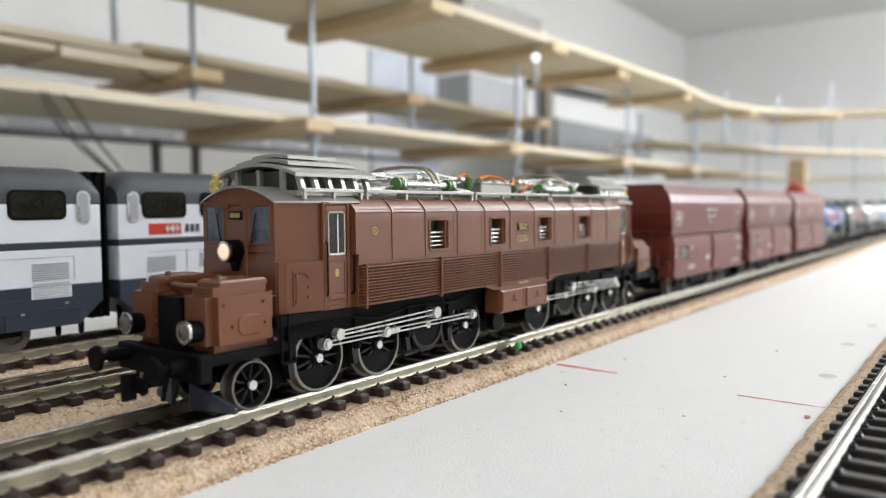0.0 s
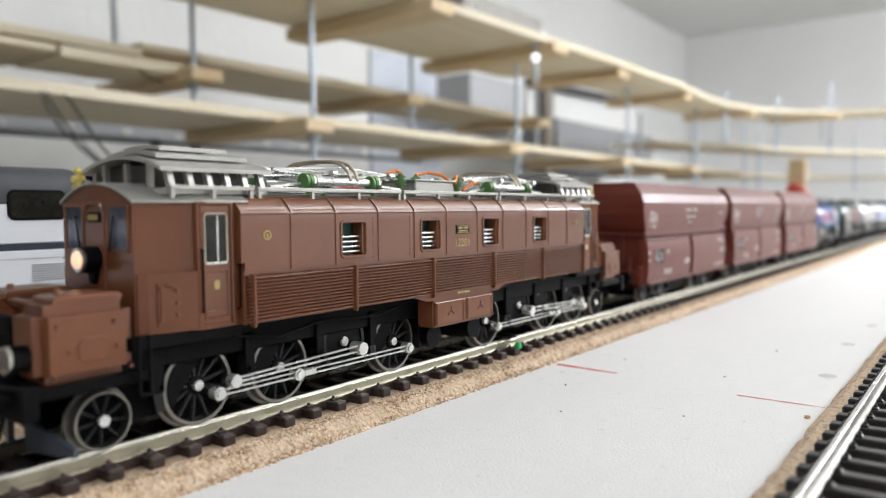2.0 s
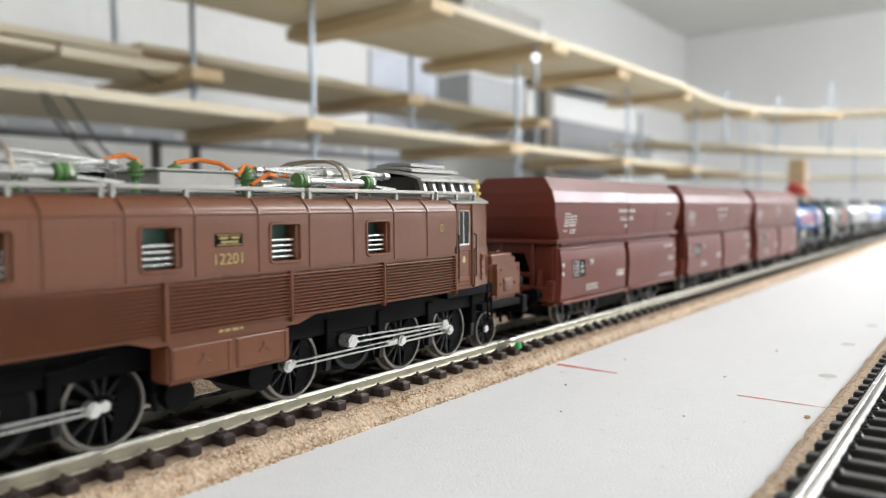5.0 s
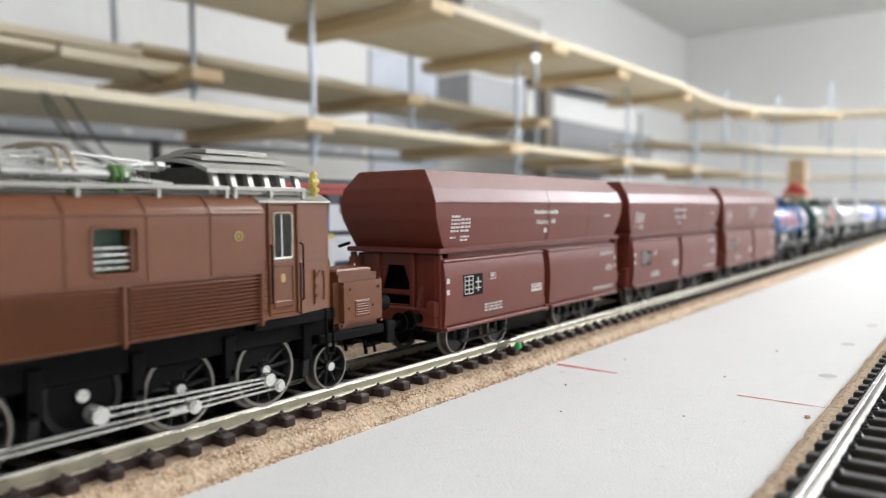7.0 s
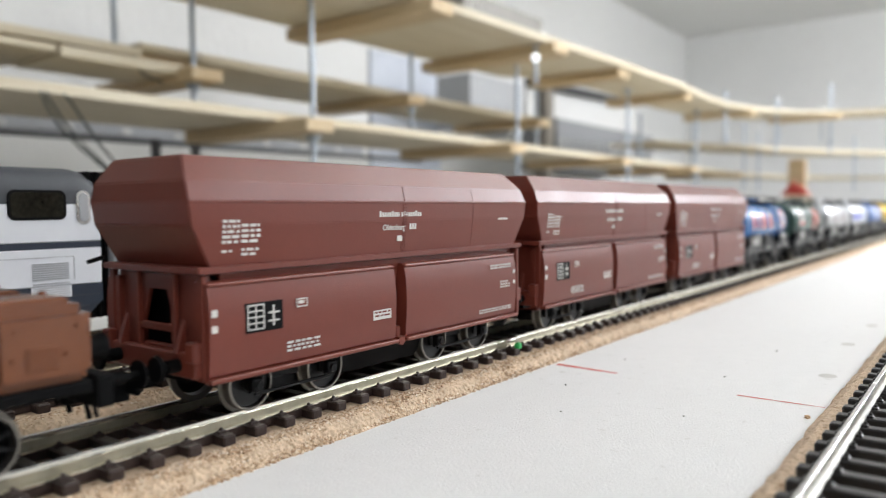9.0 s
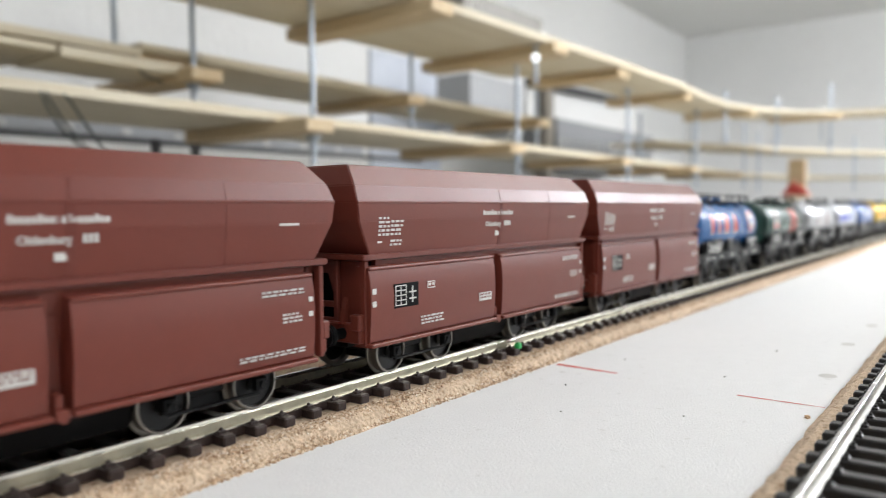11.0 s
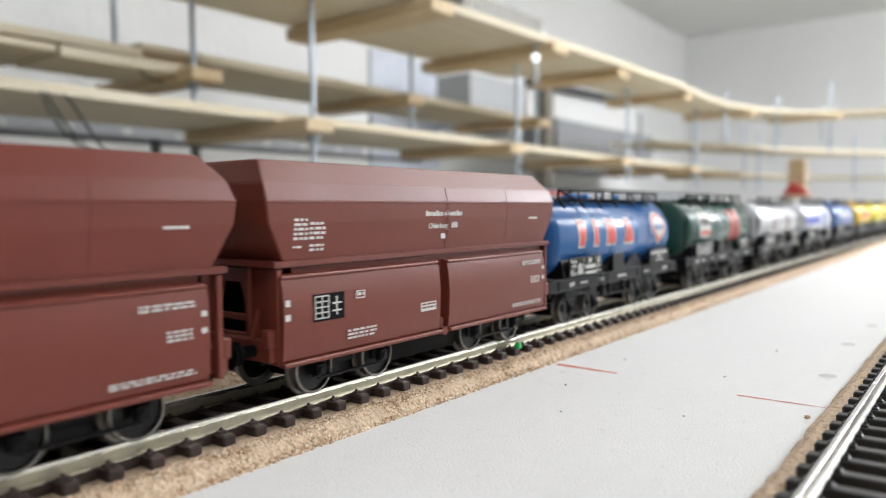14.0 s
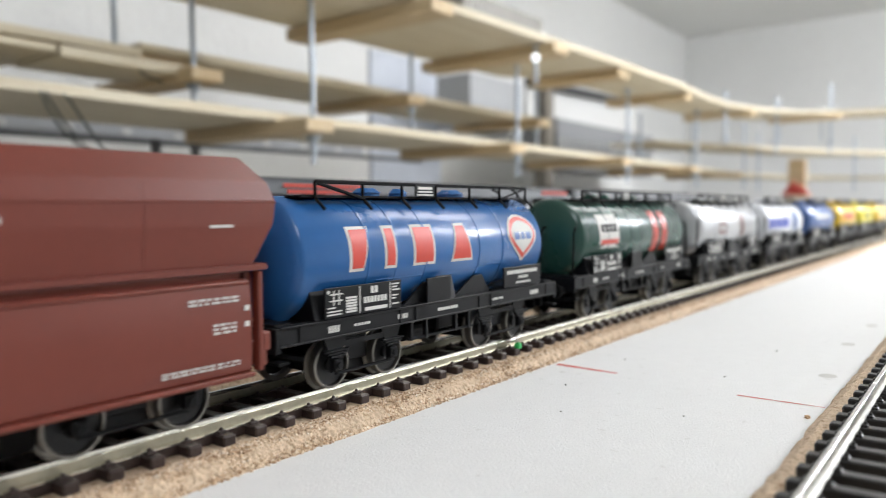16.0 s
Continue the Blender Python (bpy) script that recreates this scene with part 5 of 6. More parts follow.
                q += [(a + 21.7, a + 21.7 + w, z, z + 0.35) for w, z in ((2.6, 22.3), (1.8, 21.6), (2.8, 20.9), (2.2, 19.6), (1.4, 18.9), (2.6, 17.6))]
            else:
                q = [(a + 1.6 + 1.25 * i, a + 2.6 + 1.25 * i, 20.7, 21.8) for i in range(14)] + [(a + 8 + 1.1 * i, a + 8.8 + 1.1 * i, 19.2, 20.0) for i in range(5)] + [(a + 6.5, a + 15, 17.8, 18.3)]
            lettering(pb, Rr(q), s * 15.12)
        part("centre_board", mbox(B(), *Rr([(-9.6, 0.4, 0, 0)])[0][:2], s * 14.2, s * 14.8, 15.8, 22.6, 0.1), "frame", th)
        lettering(th, Rr([(-44.0 + 0.9 * i, -43.4 + 0.9 * i, 13.4, 14.9) for i in range(4)] + [(-36 + 1.1 * i, -35.2 + 1.1 * i, 13.9, 14.5) for i in range(5)] + [(-21 + 1.0 * i, -20.3 + 1.0 * i, 13.6, 14.8) for i in range(4)] + [(-5 + 1.1 * i, -4.2 + 1.1 * i, 13.8, 14.6) for i in range(8)] + [(20 + 1.1 * i, 20.8 + 1.1 * i, 13.9, 14.5) for i in range(6)] + [(42 + 1.0 * i, 42.7 + 1.0 * i, 13.5, 14.8) for i in range(5)]), s * 14.55)
        # marks on the barrel, laid on its curve
        for kind, x0, x1, z0, z1, col in marks:
            bmk = B()
            n = 16
            off = {"back": 0.1, "mid": 0.17, "front": 0.24, "shield": 0.1, "shield_mid": 0.17, "shield_front": 0.24, "top": 0.31, "flag_back": 0.1, "flag_front": 0.2, "bar_back": 0.1, "bar_front": 0.2, "wedge_back": 0.1, "wedge_front": 0.2}[kind]
            pts = []
            for i in range(n + 1):
                z = z0 + (z1 - z0) * i / n
                yy = math.sqrt(max((R0 + off) ** 2 - (z - zc) ** 2, 0.1))
                hw = 1.0
                if kind.startswith("shield"):
                    u = (z - (z0 + z1) / 2) / ((z1 - z0) / 2)
                    hw = math.sqrt(max(1 - (u - 0.15) ** 2 / 0.75, 0.02)) if u > 0.15 else max(0.06, 1 - ((0.15 - u) / 1.15) ** 1.6)
                cxm, hx = (x0 + x1) / 2, (x1 - x0) / 2 * hw
                f = (z - z0) / (z1 - z0)
                if kind.startswith("flag"):
                    cxm, hx = x0 + (x1 - x0) * (0.32 + 0.18 * f), (x1 - x0) * (0.32 + 0.18 * f)
                if kind.startswith("wedge"):
                    hx = (x1 - x0) / 2 * (1 - 0.55 * f)
                pts.append([bmk.verts.new((kx * (cxm - hx) * MM, s * yy * MM, z * MM)), bmk.verts.new((kx * (cxm + hx) * MM, s * yy * MM, z * MM))])
            for p, q in zip(pts, pts[1:]):
                bmk.faces.new((p[0], p[1], q[1], q[0]))
            bmesh.ops.recalc_face_normals(bmk, faces=bmk.faces[:])
            part("barrel_mark", bmk, col, barrel)
    for e in (-1, 1):
        part("buffer_beam", mbox(B(), e * 58.6, e * 57.2, -14.6, 14.6, 11.0, 16.2, 0.2), "frame", th)
        part("end_platform", mbox(B(), e * 57.4, e * 53.0, -13, 13, 16.2, 16.8), "frame", th)
        buffers(th, e * 58.4, 10.0, 11.8, e, 5.4)
        bogie(th, e * 30.0, 9.4, 5.4)
        for y in (-13.2, -0.5) if k else ():
            part("end_handrail", mtube(B(), [(e * 52.6, y * 0.9, 33.4), (e * 55.4, y, 33.2), (e * 56.6, y, 31.4), (e * 56.6, y, 25.0), (e * 57.2, y, 23.4), (e * 57.2, y, 9.0)], 0.4), "black", th)
        part("end_step", mbox(B(), e * 58.4, e * 55.4, -15.0, -11.4, 8.6, 9.2, 0.1), "black", th)
    MOVERS.append(th)
    return th


locomotive()
hopper_wagon()
ZF = []
for shape, x0, x1 in (("flag", -36.8, -29.4), ("bar", -24.9, -20.4), ("bar", -14.2, -5.4), ("wedge", 1.6, 11.6)):
    ZF += [(shape + "_back", x0, x1, 26.1, 36.3, "white"), (shape + "_front", x0 + 0.8, x1 - 0.8, 26.8, 35.6, "red")]
ZF += [("shield", 30.2, 46.4, 24.4, 38.2, "white"), ("shield_mid", 30.9, 45.7, 25.2, 37.6, "red"), ("shield_front", 32.2, 44.4, 26.8, 36.4, "white"),
       ("top", 33.6, 36.6, 30.8, 33.0, "blue2"), ("top", 37.3, 39.2, 30.8, 33.0, "blue2"), ("top", 40.0, 43.0, 30.8, 33.0, "blue2")]
tank_wagon(0, "blue", "blue model tank wagon with red and white marks", ZF)
tank_wagon(1, "dgreen", "dark green model tank wagon with red and white marks", [("back", -38, -20, 26.6, 37.6, "white"), ("wedge_back", -38, -20, 25.2, 26.6, "white"), ("mid", -36.6, -21.4, 26.6, 28.4, "red"), ("bar_front", -36, -22, 31.2, 31.8, "black"), ("bar_front", -36, -22, 33.4, 34.0, "black"), ("mid", -36, -33.6, 31.8, 33.4, "black"), ("mid", -32.6, -30.2, 31.8, 33.4, "black"), ("mid", -29, -26.8, 31.8, 33.4, "black"), ("mid", -25.6, -23, 31.8, 33.4, "black"), ("back", 13.5, 20, 22, 38.5, "red"), ("back", 24, 30.5, 22, 38.5, "red")])
tank_wagon(2, "silver", "silver model tank wagon with faint red marks", [("back", -24, -12, 26, 32, "hopper"), ("mid", -22, -14, 27.4, 30.6, "silver"), ("back", 16, 22, 24, 36, "hopper")])
tank_wagon(3, "coach", "white model tank wagon with a blue band", [("back", -50, 6, 26, 32, "bluebright"), ("back", 16, 34, 24, 36, "blue2")])
tank_wagon(4, "blue2", "mid-blue model tank wagon with white marks", [("back", -30, 30, 30, 33.6, "white")])
tank_wagon(5, "yellowtank", "golden yellow model tank wagon with red marks", [("back", -26, 26, 28, 33, "red")])
tank_wagon(6, "lemon", "lemon yellow model tank wagon with dark marks", [("back", -20, 20, 28, 32, "black")])
tank_wagon(7, "yellowtank", "golden yellow model tank wagon with pale marks", [("back", -26, 26, 28, 33, "white")])
for k in (1, 2):
    hopper_wagon(k).matrix_basis = pose(0.3717 + 0.122 * k, T1, RAIL)


# ---- parked double-deck coaches on the back track ----
def coach(x0, x1, label, accents=(), narrow=()):
    """Double-deck passenger coach; x0, x1: its ends along the track, in millimetres."""
    th = thing("passenger_coach", label, "passenger coach", "parked coaches", m=pose(x0 * MM, T3, RAIL))
    L, W = x1 - x0, 16.0
    half = [(W, 42.6), (W, 46.2), (15.6, 48.6), (14.2, 51.0), (12, 52.6), (8, 53.4)]
    hoop = [(-y, z) for y, z in half] + half[::-1]
    part("roof", mloft(B(), [[(x, y, 42.6 + (z - 42.6) * f) for y, z in hoop] for x, f in ((0, 0.55), (1.5, 0.8), (4, 0.95), (7, 1.0), (L - 7, 1.0), (L - 4, 0.95), (L - 1.5, 0.8), (L, 0.55))]), "charcoal", th, "charcoal rounded roof", smooth=0.5)
    part("upper_side", mbox(B(), 0, L, -W, W, 31.4, 42.6, 0.3), "coach", th, "glossy white side")
    part("waist_stripe", mbox(B(), 0.1, L - 0.1, -W + 0.15, W - 0.15, 29.5, 31.4), "navy", th, "dark blue waist stripe")
    part("lower_side", mbox(B(), 0, L, -W, W, 18.6, 29.5, 0.3), "coach", th, "glossy white side")
    prof = [(-W, 18.6), (-W, 11.8), (-15.4, 6.6), (15.4, 6.6), (W, 11.8), (W, 18.6)]
    part("skirt", mloft(B(), [[(x, y, max(z, lo)) for y, z in prof] for x, lo in ((0, 13.0), (7, 6.6), (L - 7, 6.6), (L, 13.0))]), "navy", th, "dark blue skirt")
    for s in (-1, 1):
        sk = mbox(B(), 1, L - 1, s * W, s * (W + 0.12), 15.2, 15.4)
        mbox(sk, 4, L - 4, s * (W - 0.2), s * (W + 0.12), 11.8, 12.0)
        for x in (L - 28, L - 60, 28, 60):
            mbox(sk, x, x + 0.25, s * 15.5, s * 15.98, 7.0, 11.8)
        part("skirt_seam", sk, "charcoal", th)
        cl = B()
        for x, z in ((L - 11.5, 13.2), (L - 24, 11.0), (L - 37, 12.6), (11.5, 13.2)):
            mbox(cl, x, x + 1.0, s * 15.6, s * (W + 0.15), z, z + 0.5)
        part("skirt_clip", cl, "grey", th)
    part("end_door", mbox(B(), -0.6, 0.1, -7, 7, 12, 40), "charcoal", th)
    xs = [(10 if not narrow else 8.1 if i == 0 else 7.0) + 22.6 * i for i in range(int(L // 22.6))]
    for s in (-1, 1):
        y = s * W
        for x in (5.2, L - 5.2):
            ow = part("door_window", rrect(B(), x - 2.1, x + 2.1, 36.6, 46.6, 2.0, y - s * 0.2, y + s * 0.35), "rod", th, "silver-framed oval window", smooth=0.6)
            part("pane", rrect(B(), x - 1.4, x + 1.4, 37.3, 45.9, 1.35, y, y + s * 0.45), "grey", ow, smooth=0.6)
        for x in xs:
            if x + 16 < L - 9:
                wd = 12.4 if xs.index(x) in narrow else 16.2
                wf = part("window", rrect(B(), x, x + wd, 38.0, 46.6, 2.0, y - s * 0.2, y + s * 0.3), "black", th, "dark tinted window with black rim", smooth=0.6)
                part("pane", rrect(B(), x + 0.7, x + wd - 0.7, 38.7, 45.9, 1.5, y, y + s * 0.4), "darkglass", wf, smooth=0.6)
        for v0 in (9.5, L - 20.5):
            vp = part("vent", mbox(B(), v0 - 0.5, v0 + 11.0, y - s * 0.2, y + s * 0.15, 15.2, 18.6, 0.05), "coach", th)
            for k in range(16):
                z = 15.5 + 0.64 * k
                if not 19.4 < z < 20.2:
                    part("slat", mbox(B(), v0, v0 + 10.4, y + s * 0.05, y + s * 0.22, z, z + 0.26), "grey", vp)
        sm = B()
        mbox(sm, 10, L - 8.5, y, y + s * 0.1, 27.0, 27.15)
        mbox(sm, L - 8.6, L - 8.4, y, y + s * 0.1, 20.2, 27.0)
        for x in range(24, int(L) - 24, 30):
            mbox(sm, x, x + 0.2, y, y + s * 0.1, 19.4, 27.0)
        part("panel_seam", sm, "grey", th)
        for a, b, z0, z1, col in accents:
            part("accent_stripe", mbox(B(), a, b, y - s * 0.2, y + s * 0.2, z0, z1, 0.05), col, th, {"red": "red painted panel", "yellow": "yellow stripe"}.get(col, "pale lettering bars"))
    for e, x in ((-1, 38.0), (1, L - 38.0)):
        bg = part("bogie", mbox(B(), x - 16, x + 16, -12.5, 12.5, 4.6, 8.6, 0.6), "black", th)
        for dx in (-13.5, 13.5):
            for s in (-1, 1):
                w = ring(B(), s * 9.6 - 1.2, s * 9.6 + 1.2, 3.2, 5.3, 26)
                mrod(w, (0, s * 9.0, 0), (0, s * 10.2, 0), 3.3, 20)
                o = part("wheel", w, "tyre", bg, smooth=0.6)
                o.location = ((x + dx) * MM, 0, 5.3 * MM)
    ub = B()
    for x in range(62, int(L) - 70, 26):
        mbox(ub, x, x + 17, -13.5, 13.5, 4.0, 9.6, 0.5)
    part("equipment_box", ub, "black", th)
    for x in (3.0, 9.0, L - 4.0, L - 11.0):
        part("step", mtube(B(), [(x, -9, 12.0), (x, -9, 3.2), (x + 0.9, -9, 3.2), (x + 0.9, -9, 12.0)], 0.45), "black", th)
    # ribbed gangway at the far end
    for k in range(5):
        part("gangway_rib", mbox(B(), L - 2.6 + 1.25 * k, L - 1.7 + 1.25 * k, -14.0 + (k % 2) * 0.8, 14.0 - (k % 2) * 0.8, 7.5, 52.6 - (k % 2) * 1.2, 0.3), "black", th, "black rubber gangway fold" if k == 0 else "")
    return th


MARKS = [(10.4, 22.2, 32.7, 36.3, "red"), *[(a + 2.0 * i, a + 1.4 + 2.0 * i, 33.2, 35.9, "charcoal") for a in (23.8, 31.8, 39.8) for i in range(3)], (29.1, 32.1, 21.3, 26.0, "grey"),
         (82.0, 93.5, 28.4, 30.3, "yellow"), (84.0, 89.0, 12.0, 28.0, "red"), (84.6, 89.0, 30.8, 42.5, "red"), (89.2, 90.8, 30.8, 42.5, "blue"), (91.0, 93.5, 12.0, 28.0, "coach"), (67.0, 110.0, 49.2, 50.6, "red"), (69.0, 110.0, 46.8, 48.2, "red"), (268, 300, 48.6, 50.6, "red")]
coach(-190.5, 117.2, "white and dark blue double-deck model coach, parked")
coach(122.8, 430, "white double-deck model coach with red panels, parked", MARKS, (1,))
coach(434.5, 742, "white and dark blue double-deck model coach, parked")
sg = thing("coach_emblem", "white arrow emblem shape on a red panel", "emblem", m=pose(0.1415, T3 - 0.01635, RAIL + 0.0345))
part("emblem_bar", mbox(B(), -2.4, 2.4, -0.16, 0.0, -0.35, 0.35), "white", sg)
part("emblem_bar", mbox(B(), -0.4, 0.4, -0.18, -0.02, -1.3, 1.3), "white", sg)
for s in (-1, 1):
    part("emblem_bar", mprism(B(), [(s * 1.2, -1.3), (s * 1.7, -1.3), (s * 2.8, 0), (s * 1.7, 1.3), (s * 1.2, 1.3), (s * 2.2, 0)], "y", -0.2, -0.04), "white", sg)

# ---- behind the layout ----
conduit = thing("cable_duct", "long grey cable duct with pale clips", "cable duct", m=pose(0, 0.95, 0))
part("duct", box(B(), -0.6, 1.02, 0, 0.05, 0.150, 0.171, 0.003), "ductgrey", conduit)
for i in range(14):
    part("clip", box(B(), -0.1 + 0.08 * i, -0.085 + 0.08 * i, -0.003, 0.0, 0.153, 0.163, 0.002), "wall", conduit)
part("dark_rail", rod(B(), (-0.6, 0.01, 0.144), (1.2, 0.01, 0.150), 0.004, 10), "darkgrey", conduit, "thin black pipe below the duct")
for x in (0.563, 0.624):
    bm = box(B(), x - 0.005, x + 0.005, 0.90, 0.91, -0.018, 0.146, 0.001)
    solid("support_post", bm, "darkgrey", "slim dark upright post under the duct", "post", "support posts")
# white back boards and boxes standing behind the decks
def panel(name, x0, x1, y, z0, z1, material, label, category, t=0.012):
    return solid(name, box(B(), x0, x1, y, y + t, z0, z1, 0.001), material, label, category)


solid("rear_board", box(B(), -0.9, 3.6, 0.502, 1.49, -0.018, -0.002, 0.001), "rear", "grey board behind the tracks", "baseboard", kind="structure")
panel("white_panel", -0.5, 1.305, 1.2, -0.002, 0.46, "wall", "plain white panel leaning behind the decks", "panel")
panel("picture_panel", 1.325, 1.60, 1.21, -0.002, 0.436, "paleblue", "pale blue printed panel behind the decks", "panel")
bx = thing("storage_box", "light grey ribbed box on a deck", "box", m=pose(1.44, 1.0, 0))
part("case", box(B(), 0, 0.24, 0, 0.1, 0.245, 0.372, 0.001), "grey", bx)
for i in range(6):
    part("rib", box(B(), 0.02 + 0.036 * i, 0.03 + 0.036 * i, -0.001, 0.0, 0.25, 0.368), "grey", bx)
gb = thing("storage_box", "smoky grey translucent ribbed box on the upper deck", "box", m=pose(0.99, 0.70, 0))
part("case", box(B(), 0, 0.26, 0, 0.065, D3, D3 + 0.085, 0.001), "tub", gb)
for i in range(9):
    part("rib", box(B(), 0.012 + 0.028 * i, 0.016 + 0.028 * i, -0.001, 0.0, D3 + 0.004, D3 + 0.08), "tub", gb)
panel("white_panel", 2.05, 2.9, 1.2, -0.002, 0.45, "wall", "plain white panel leaning behind the decks", "panel")
solid("post", box(B(), 1.79, 1.832, 0.99, 1.03, -0.002, 0.385, 0.002), "dullpost", "square dull brown wooden upright", "post")
solid("black_pipe", rod(B(), (2.02, 1.183, 0.446), (2.83, 1.183, 0.467), 0.015, 12), "darkgrey", "long black pipe along the wall", "pipe", smooth=0.6)
rk = thing("storage_box", "long grey corrugated box behind the lowest deck", "box", m=pose(1.87, 1.0, 0))
part("case", box(B(), 0, 0.72, 0, 0.12, 0.16, 0.305, 0.001), "boxgrey", rk)
for i in range(16):
    part("rib", box(B(), 0.015 + 0.044 * i, 0.026 + 0.044 * i, -0.004, 0.0, 0.165, 0.255), "pipe", rk)
# loose wires hanging from the lowest deck
for dx, dz in ((0.004, -0.002), (0.008, 0.002), (0.024, 0.006)):
    bm = tube(B(), [(0.305 + dx, 0.672, 0.1549), (0.3055 + dx, 0.662, 0.142 + dz), (0.308 + dx, 0.648, 0.126 + dz), (0.316 + dx * 0.9, 0.63, 0.106 + dz * 0.5), (0.33 + dx * 0.7, 0.612, 0.086), (0.352 + dx * 0.4, 0.595, 0.06), (0.38, 0.58, -0.002)], 0.0011, 6)
    solid("cable", bm, "wire", "thin dark wire hanging from a deck", "cable", "hanging wires", smooth=0.8)
solid("cable", tube(B(), [(0.47, 0.80, 0.225), (0.48, 0.79, 0.206), (0.50, 0.785, 0.20)], 0.0012, 6), "wire", "short dark wire loop under a deck", "cable", "hanging wires", smooth=0.8)
# small house by the bend
wb = thing("wood_block", "sawn pine block standing behind a model house", "wood block", m=pose(2.66, 0.535, 0))
part("block", box(B(), 0, 0.03, -0.026, 0.026, 0, 0.206, 0.001), "pine", wb)
hs = thing("model_house", "small cream model house with a red roof", "model house", m=pose(2.6, 0.53, 0))
part("walls", box(B(), -0.03, 0.03, -0.045, 0.02, 0, 0.088, 0.001), "ply", hs)
part("roof", prism(B(), [(-0.05, 0.086), (0.03, 0.086), (0.0, 0.128)], "x", -0.035, 0.035), "tile", hs, "red pitched roof")

# ---- small things on the white board ----
def stroke(a, b, w, label):
    a, b = Vector(a), Vector(b)
    d = (b - a).normalized()
    n = Vector((-d.y, d.x)) * w / 2
    rnd = random.Random(5)
    bm = B()
    pv = None
    for i in range(15):
        p = a.lerp(b, i / 14)
        q = n * rnd.uniform(0.6, 1.1) * (1.3 - 0.6 * i / 14)
        r = [bm.verts.new((p.x + q.x, p.y + q.y, 0.00008)), bm.verts.new((p.x - q.x, p.y - q.y, 0.00008))]
        if pv:
            bm.faces.new((pv[0], pv[1], r[1], r[0]))
        pv = r
    bmesh.ops.recalc_face_normals(bm, faces=bm.faces[:])
    return solid("pencil_mark", bm, "pencil", label, "pencil mark", "pencil marks")


stroke((0.2026, 0.1085), (0.2012, 0.0880), 0.0019, "red pencil line drawn on the white board")
stroke((0.1950, 0.0524), (0.1947, 0.0320), 0.0008, "red pencil line drawn on the white board")
for x, y, a, b in ((0.232, 0.0376, 0.003, 0.0024), (0.2895, 0.0407, 0.0032, 0.0022), (0.340, 0.0395, 0.0035, 0.002)):
    bm = B()
    bmesh.ops.create_circle(bm, cap_ends=True, segments=24, radius=1, matrix=Matrix.Translation((x, y, 0.00008)) @ Matrix.Diagonal((a, b, 1, 1)))
    solid("filler_spot", bm, "spot", "round grey filler spot over a screw", "filler spot", "filler spots")
bm = B()
bmesh.ops.create_icosphere(bm, subdivisions=2, radius=0.0008)
rnd = random.Random(2)
for v in bm.verts:
    v.co *= rnd.uniform(0.5, 1.2)
    v.co.z *= 0.6
    v.co += Vector((0.1822, 0.0336, 0.0004))
solid("cork_crumb", bm, "cork2", "loose torn crumb of cork on the board", "crumb")
bm = B()
bmesh.ops.create_icosphere(bm, subdivisions=1, radius=0.00022, matrix=Matrix.Translation((0.1795, 0.0935, 0.0002)))
solid("dirt_speck", bm, "black", "tiny black speck on the white board", "speck", "board specks")
for x, y, r in ((0.155, 0.082, 0.0003), (0.214, 0.061, 0.0004), (0.262, 0.058, 0.0004), (0.221, 0.094, 0.0003), (0.168, 0.057, 0.0003)):
    bm = B()
    bmesh.ops.create_icosphere(bm, subdivisions=1, radius=r, matrix=Matrix.Translation((x, y, r * 0.6)) @ Matrix.Diagonal((1.6, 0.9, 0.6, 1)))
    solid("dirt_speck", bm, "spot", "tiny grey speck on the white board", "speck", "board specks")
tagw = thing("track_feeder", "green clip and solder blob at the rail joint", "track feeder", m=pose(0.1935, T1 - 0.0117, BED + 0.0021))
part("clip", box(B(), -0.0012, 0.0012, -0.0016, 0.0002, -0.0003, 0.0018, 0.0004, 2), "clipgreen", tagw, "bright green plastic clip", smooth=0.7)
bm = B()
bmesh.ops.create_icosphere(bm, subdivisions=2, radius=0.0013, matrix=Matrix.Translation((-0.0006, 0.0012, 0.0026)) @ Matrix.Diagonal((2.4, 0.9, 0.7, 1)))
part("solder", bm, "chrome", tagw, "shiny solder blob", smooth=1.5)


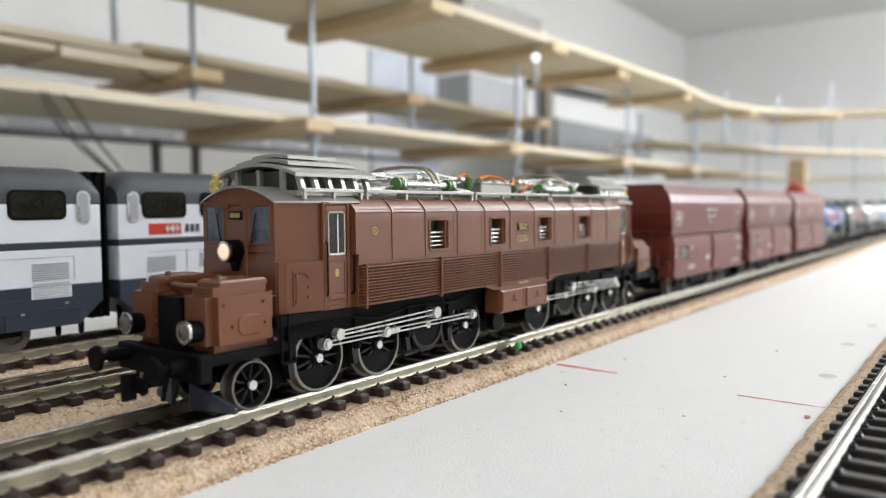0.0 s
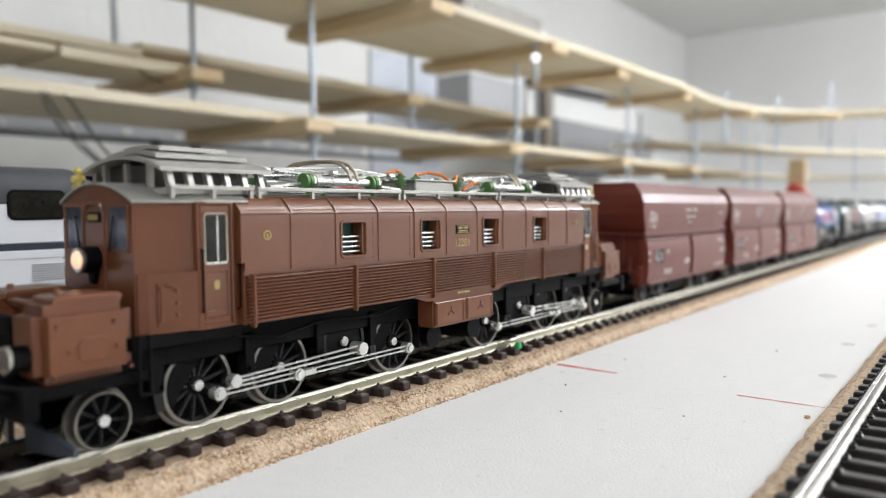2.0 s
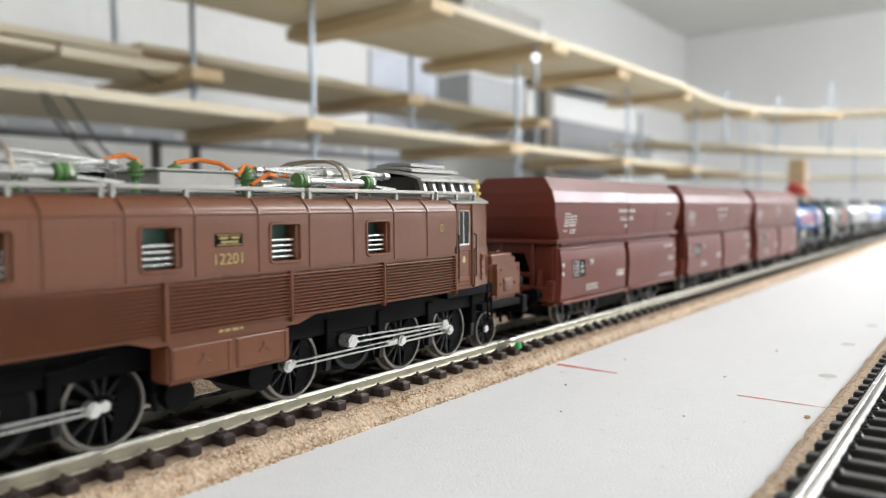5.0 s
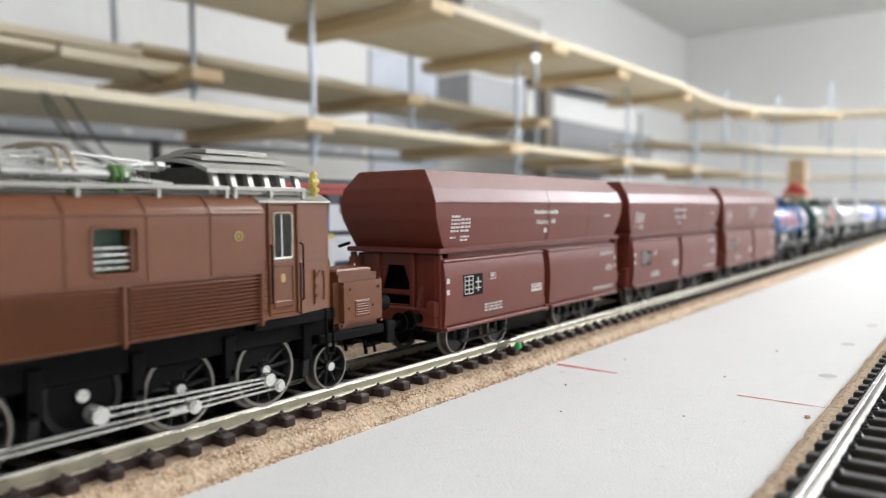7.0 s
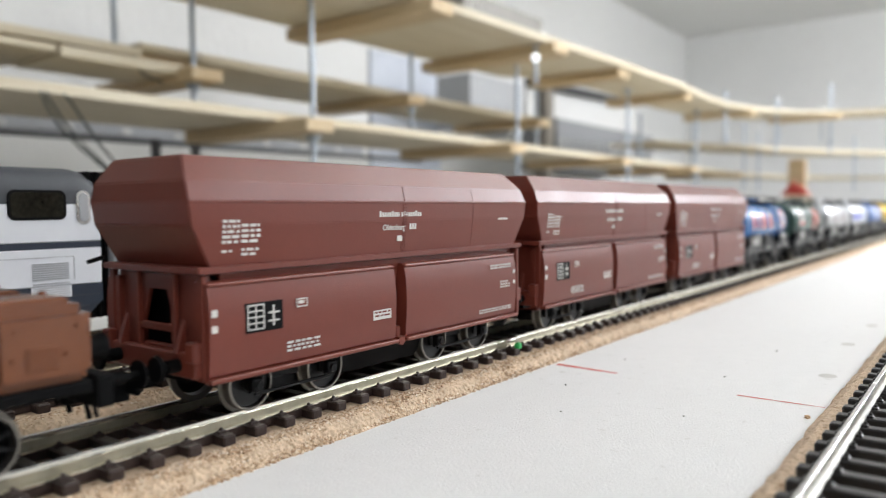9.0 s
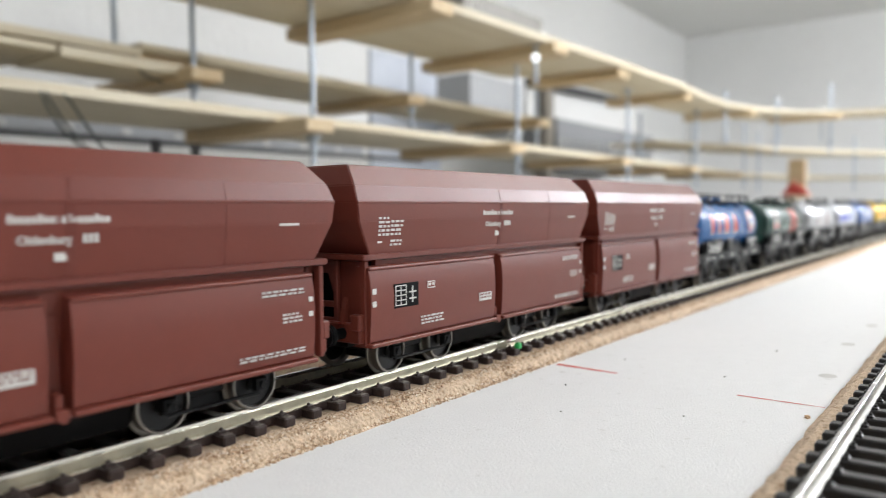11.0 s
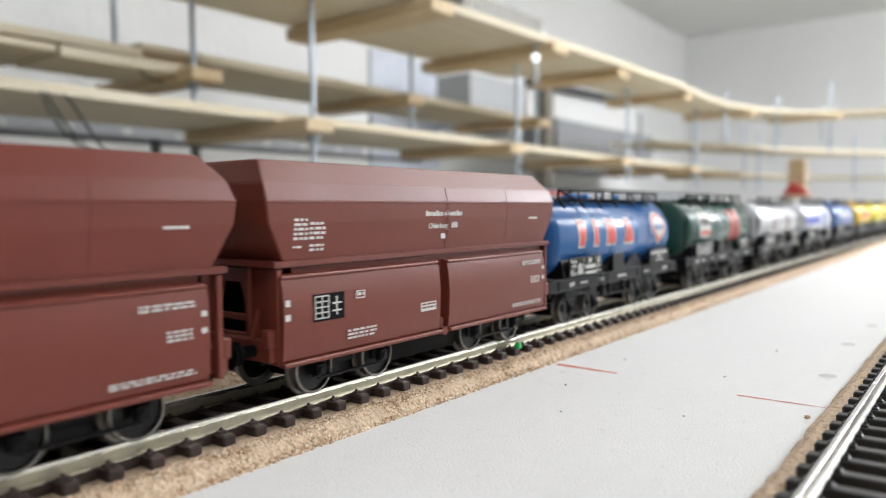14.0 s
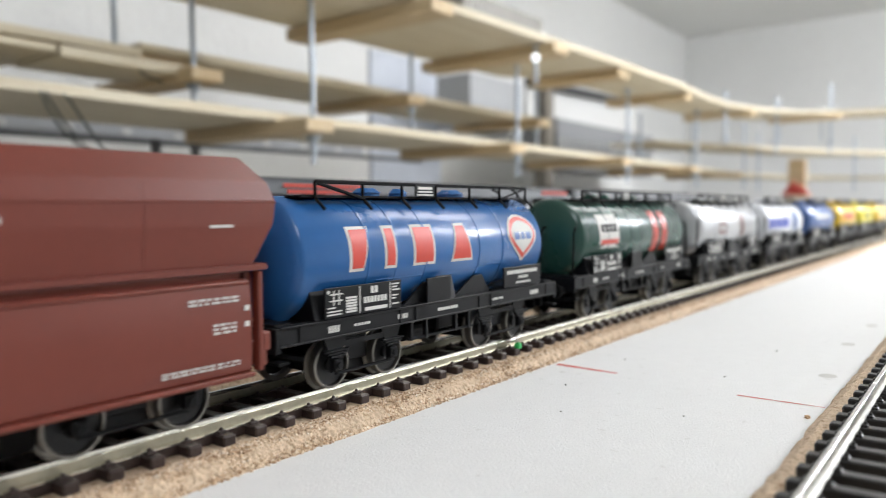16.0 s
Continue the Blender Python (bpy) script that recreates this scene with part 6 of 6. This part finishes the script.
def cork_grains(y, side, n, x0, x1, label, lo=0.00022, hi=0.00062):
    """Loose cork granules along the torn shoulder of a bed."""
    rnd = random.Random(int(y * 1e4))
    verts, faces = [], []
    for _ in range(n):
        x = x0 + (x1 - x0) * rnd.random() ** 1.6
        u = rnd.random()
        yy = y + side * (0.0128 + 0.0068 * u)
        z = BED if u < 0.5 else max(0.0, BED * (1 - (u - 0.5) / 0.5))
        r = rnd.uniform(lo, hi) * (0.55 + 0.45 * min(1.0, u * 2))
        k = len(verts)
        w = rnd.uniform(0, math.tau)
        cw, sw = math.cos(w), math.sin(w)
        for v in ((1, 0.2, 0.1), (-1, -0.1, 0.2), (0.1, 1, -0.1), (-0.2, -1, 0), (0.1, 0.1, 1), (0, 0, -1)):
            px, py = v[0] * r * rnd.uniform(0.6, 1.5), v[1] * r * rnd.uniform(0.5, 1.1)
            verts.append((x + px * cw - py * sw, yy + px * sw + py * cw, z + v[2] * r * rnd.uniform(0.4, 0.9)))
        for a, b, c in ((0, 2, 4), (2, 1, 4), (1, 3, 4), (3, 0, 4), (2, 0, 5), (1, 2, 5), (3, 1, 5), (0, 3, 5)):
            faces.append((k + a, k + b, k + c))
    me = bpy.data.meshes.new("cork_grains")
    me.from_pydata(verts, [], faces)
    me.materials.append(M["grain"])
    return tagged(new("cork_grains", me), label, "cork grains", kind="stuff")


cork_grains(T1, -1, 24000, 0.03, 0.9, "loose pale cork granules on the torn bed edge")
cork_grains(T2, -1, 4000, 0.03, 0.45, "loose cork granules beside the middle track")
cork_grains(T3, -1, 3000, 0.03, 0.45, "loose cork granules beside the back track")

# ---- tracks, piece by piece ----
track(T1, "brown plastic track with dull nickel rails", "sleeper", 0.0939, -0.02, 1.4)
track(T2, "brown plastic track between the two trains", "sleeper", 0.0915, 0.0, 0.9)
track(T3, "brown plastic track carrying the parked coaches", "sleeper", 0.0885, 0.0, 0.6)
track(T0, "black plastic track with shiny rails on the near side", "sleeper2", 0.1316, 0.05, 1.0)


# ---- movement ----
RUN_T = [0.0, 0.5, 1.0, 1.5, 2.0, 2.5, 3.0, 3.5, 4.0, 4.2, 6.3, 6.5, 7.0, 7.5, 8.0, 8.5, 9.0, 9.2, 11.3, 11.5, 12.0, 12.5, 13.0, 13.5, 14.0, 14.5, 15.0, 15.5, 16.0]
RUN_S = [-0.0, 0.0071, 0.01456, 0.02247, 0.0308, 0.03998, 0.04988, 0.06181, 0.07463, 0.08015, 0.145, 0.15133, 0.1675, 0.18397, 0.20072, 0.21842, 0.23814, 0.246, 0.32958, 0.33854, 0.3624, 0.38715, 0.41261, 0.43826, 0.46497, 0.49216, 0.52034, 0.54917, 0.57765]


def run(t):
    """How far the train has come at t seconds."""
    T, S = RUN_T, RUN_S
    i = max(k for k in range(len(T) - 1) if T[k] <= t + 1e-9)

    def slope(k):
        a, b = max(k - 1, 0), min(k + 1, len(T) - 1)
        return (S[b] - S[a]) / (T[b] - T[a])
    h = T[i + 1] - T[i]
    u = (t - T[i]) / h
    return (S[i] * (1 + 2 * u) * (1 - u) ** 2 + S[i + 1] * u * u * (3 - 2 * u) + h * (slope(i) * u * (1 - u) ** 2 - slope(i + 1) * u * u * (1 - u)))


STEPS = [k / 10 for k in range(161)]


def motions():
    for ob in MOVERS:
        rest = ob.matrix_basis.copy()
        walk(ob, [(t, Matrix.Translation((-run(t), 0, 0)) @ rest) for t in STEPS[::2]])
    for ob, radius in WHEELS:
        rest = ob.matrix_basis.copy()
        walk(ob, [(t, rest @ Matrix.Rotation(-run(t) / radius, 4, "Y")) for t in STEPS])
    for ob, radius, crank in RODS:
        rest = ob.matrix_basis.copy()
        rows = []
        for t in STEPS:
            a = CRANK0 + run(t) / radius
            rows.append((t, Matrix.Translation((-crank * math.sin(a), 0, crank * math.cos(a))) @ rest))
        walk(ob, rows)


motions()
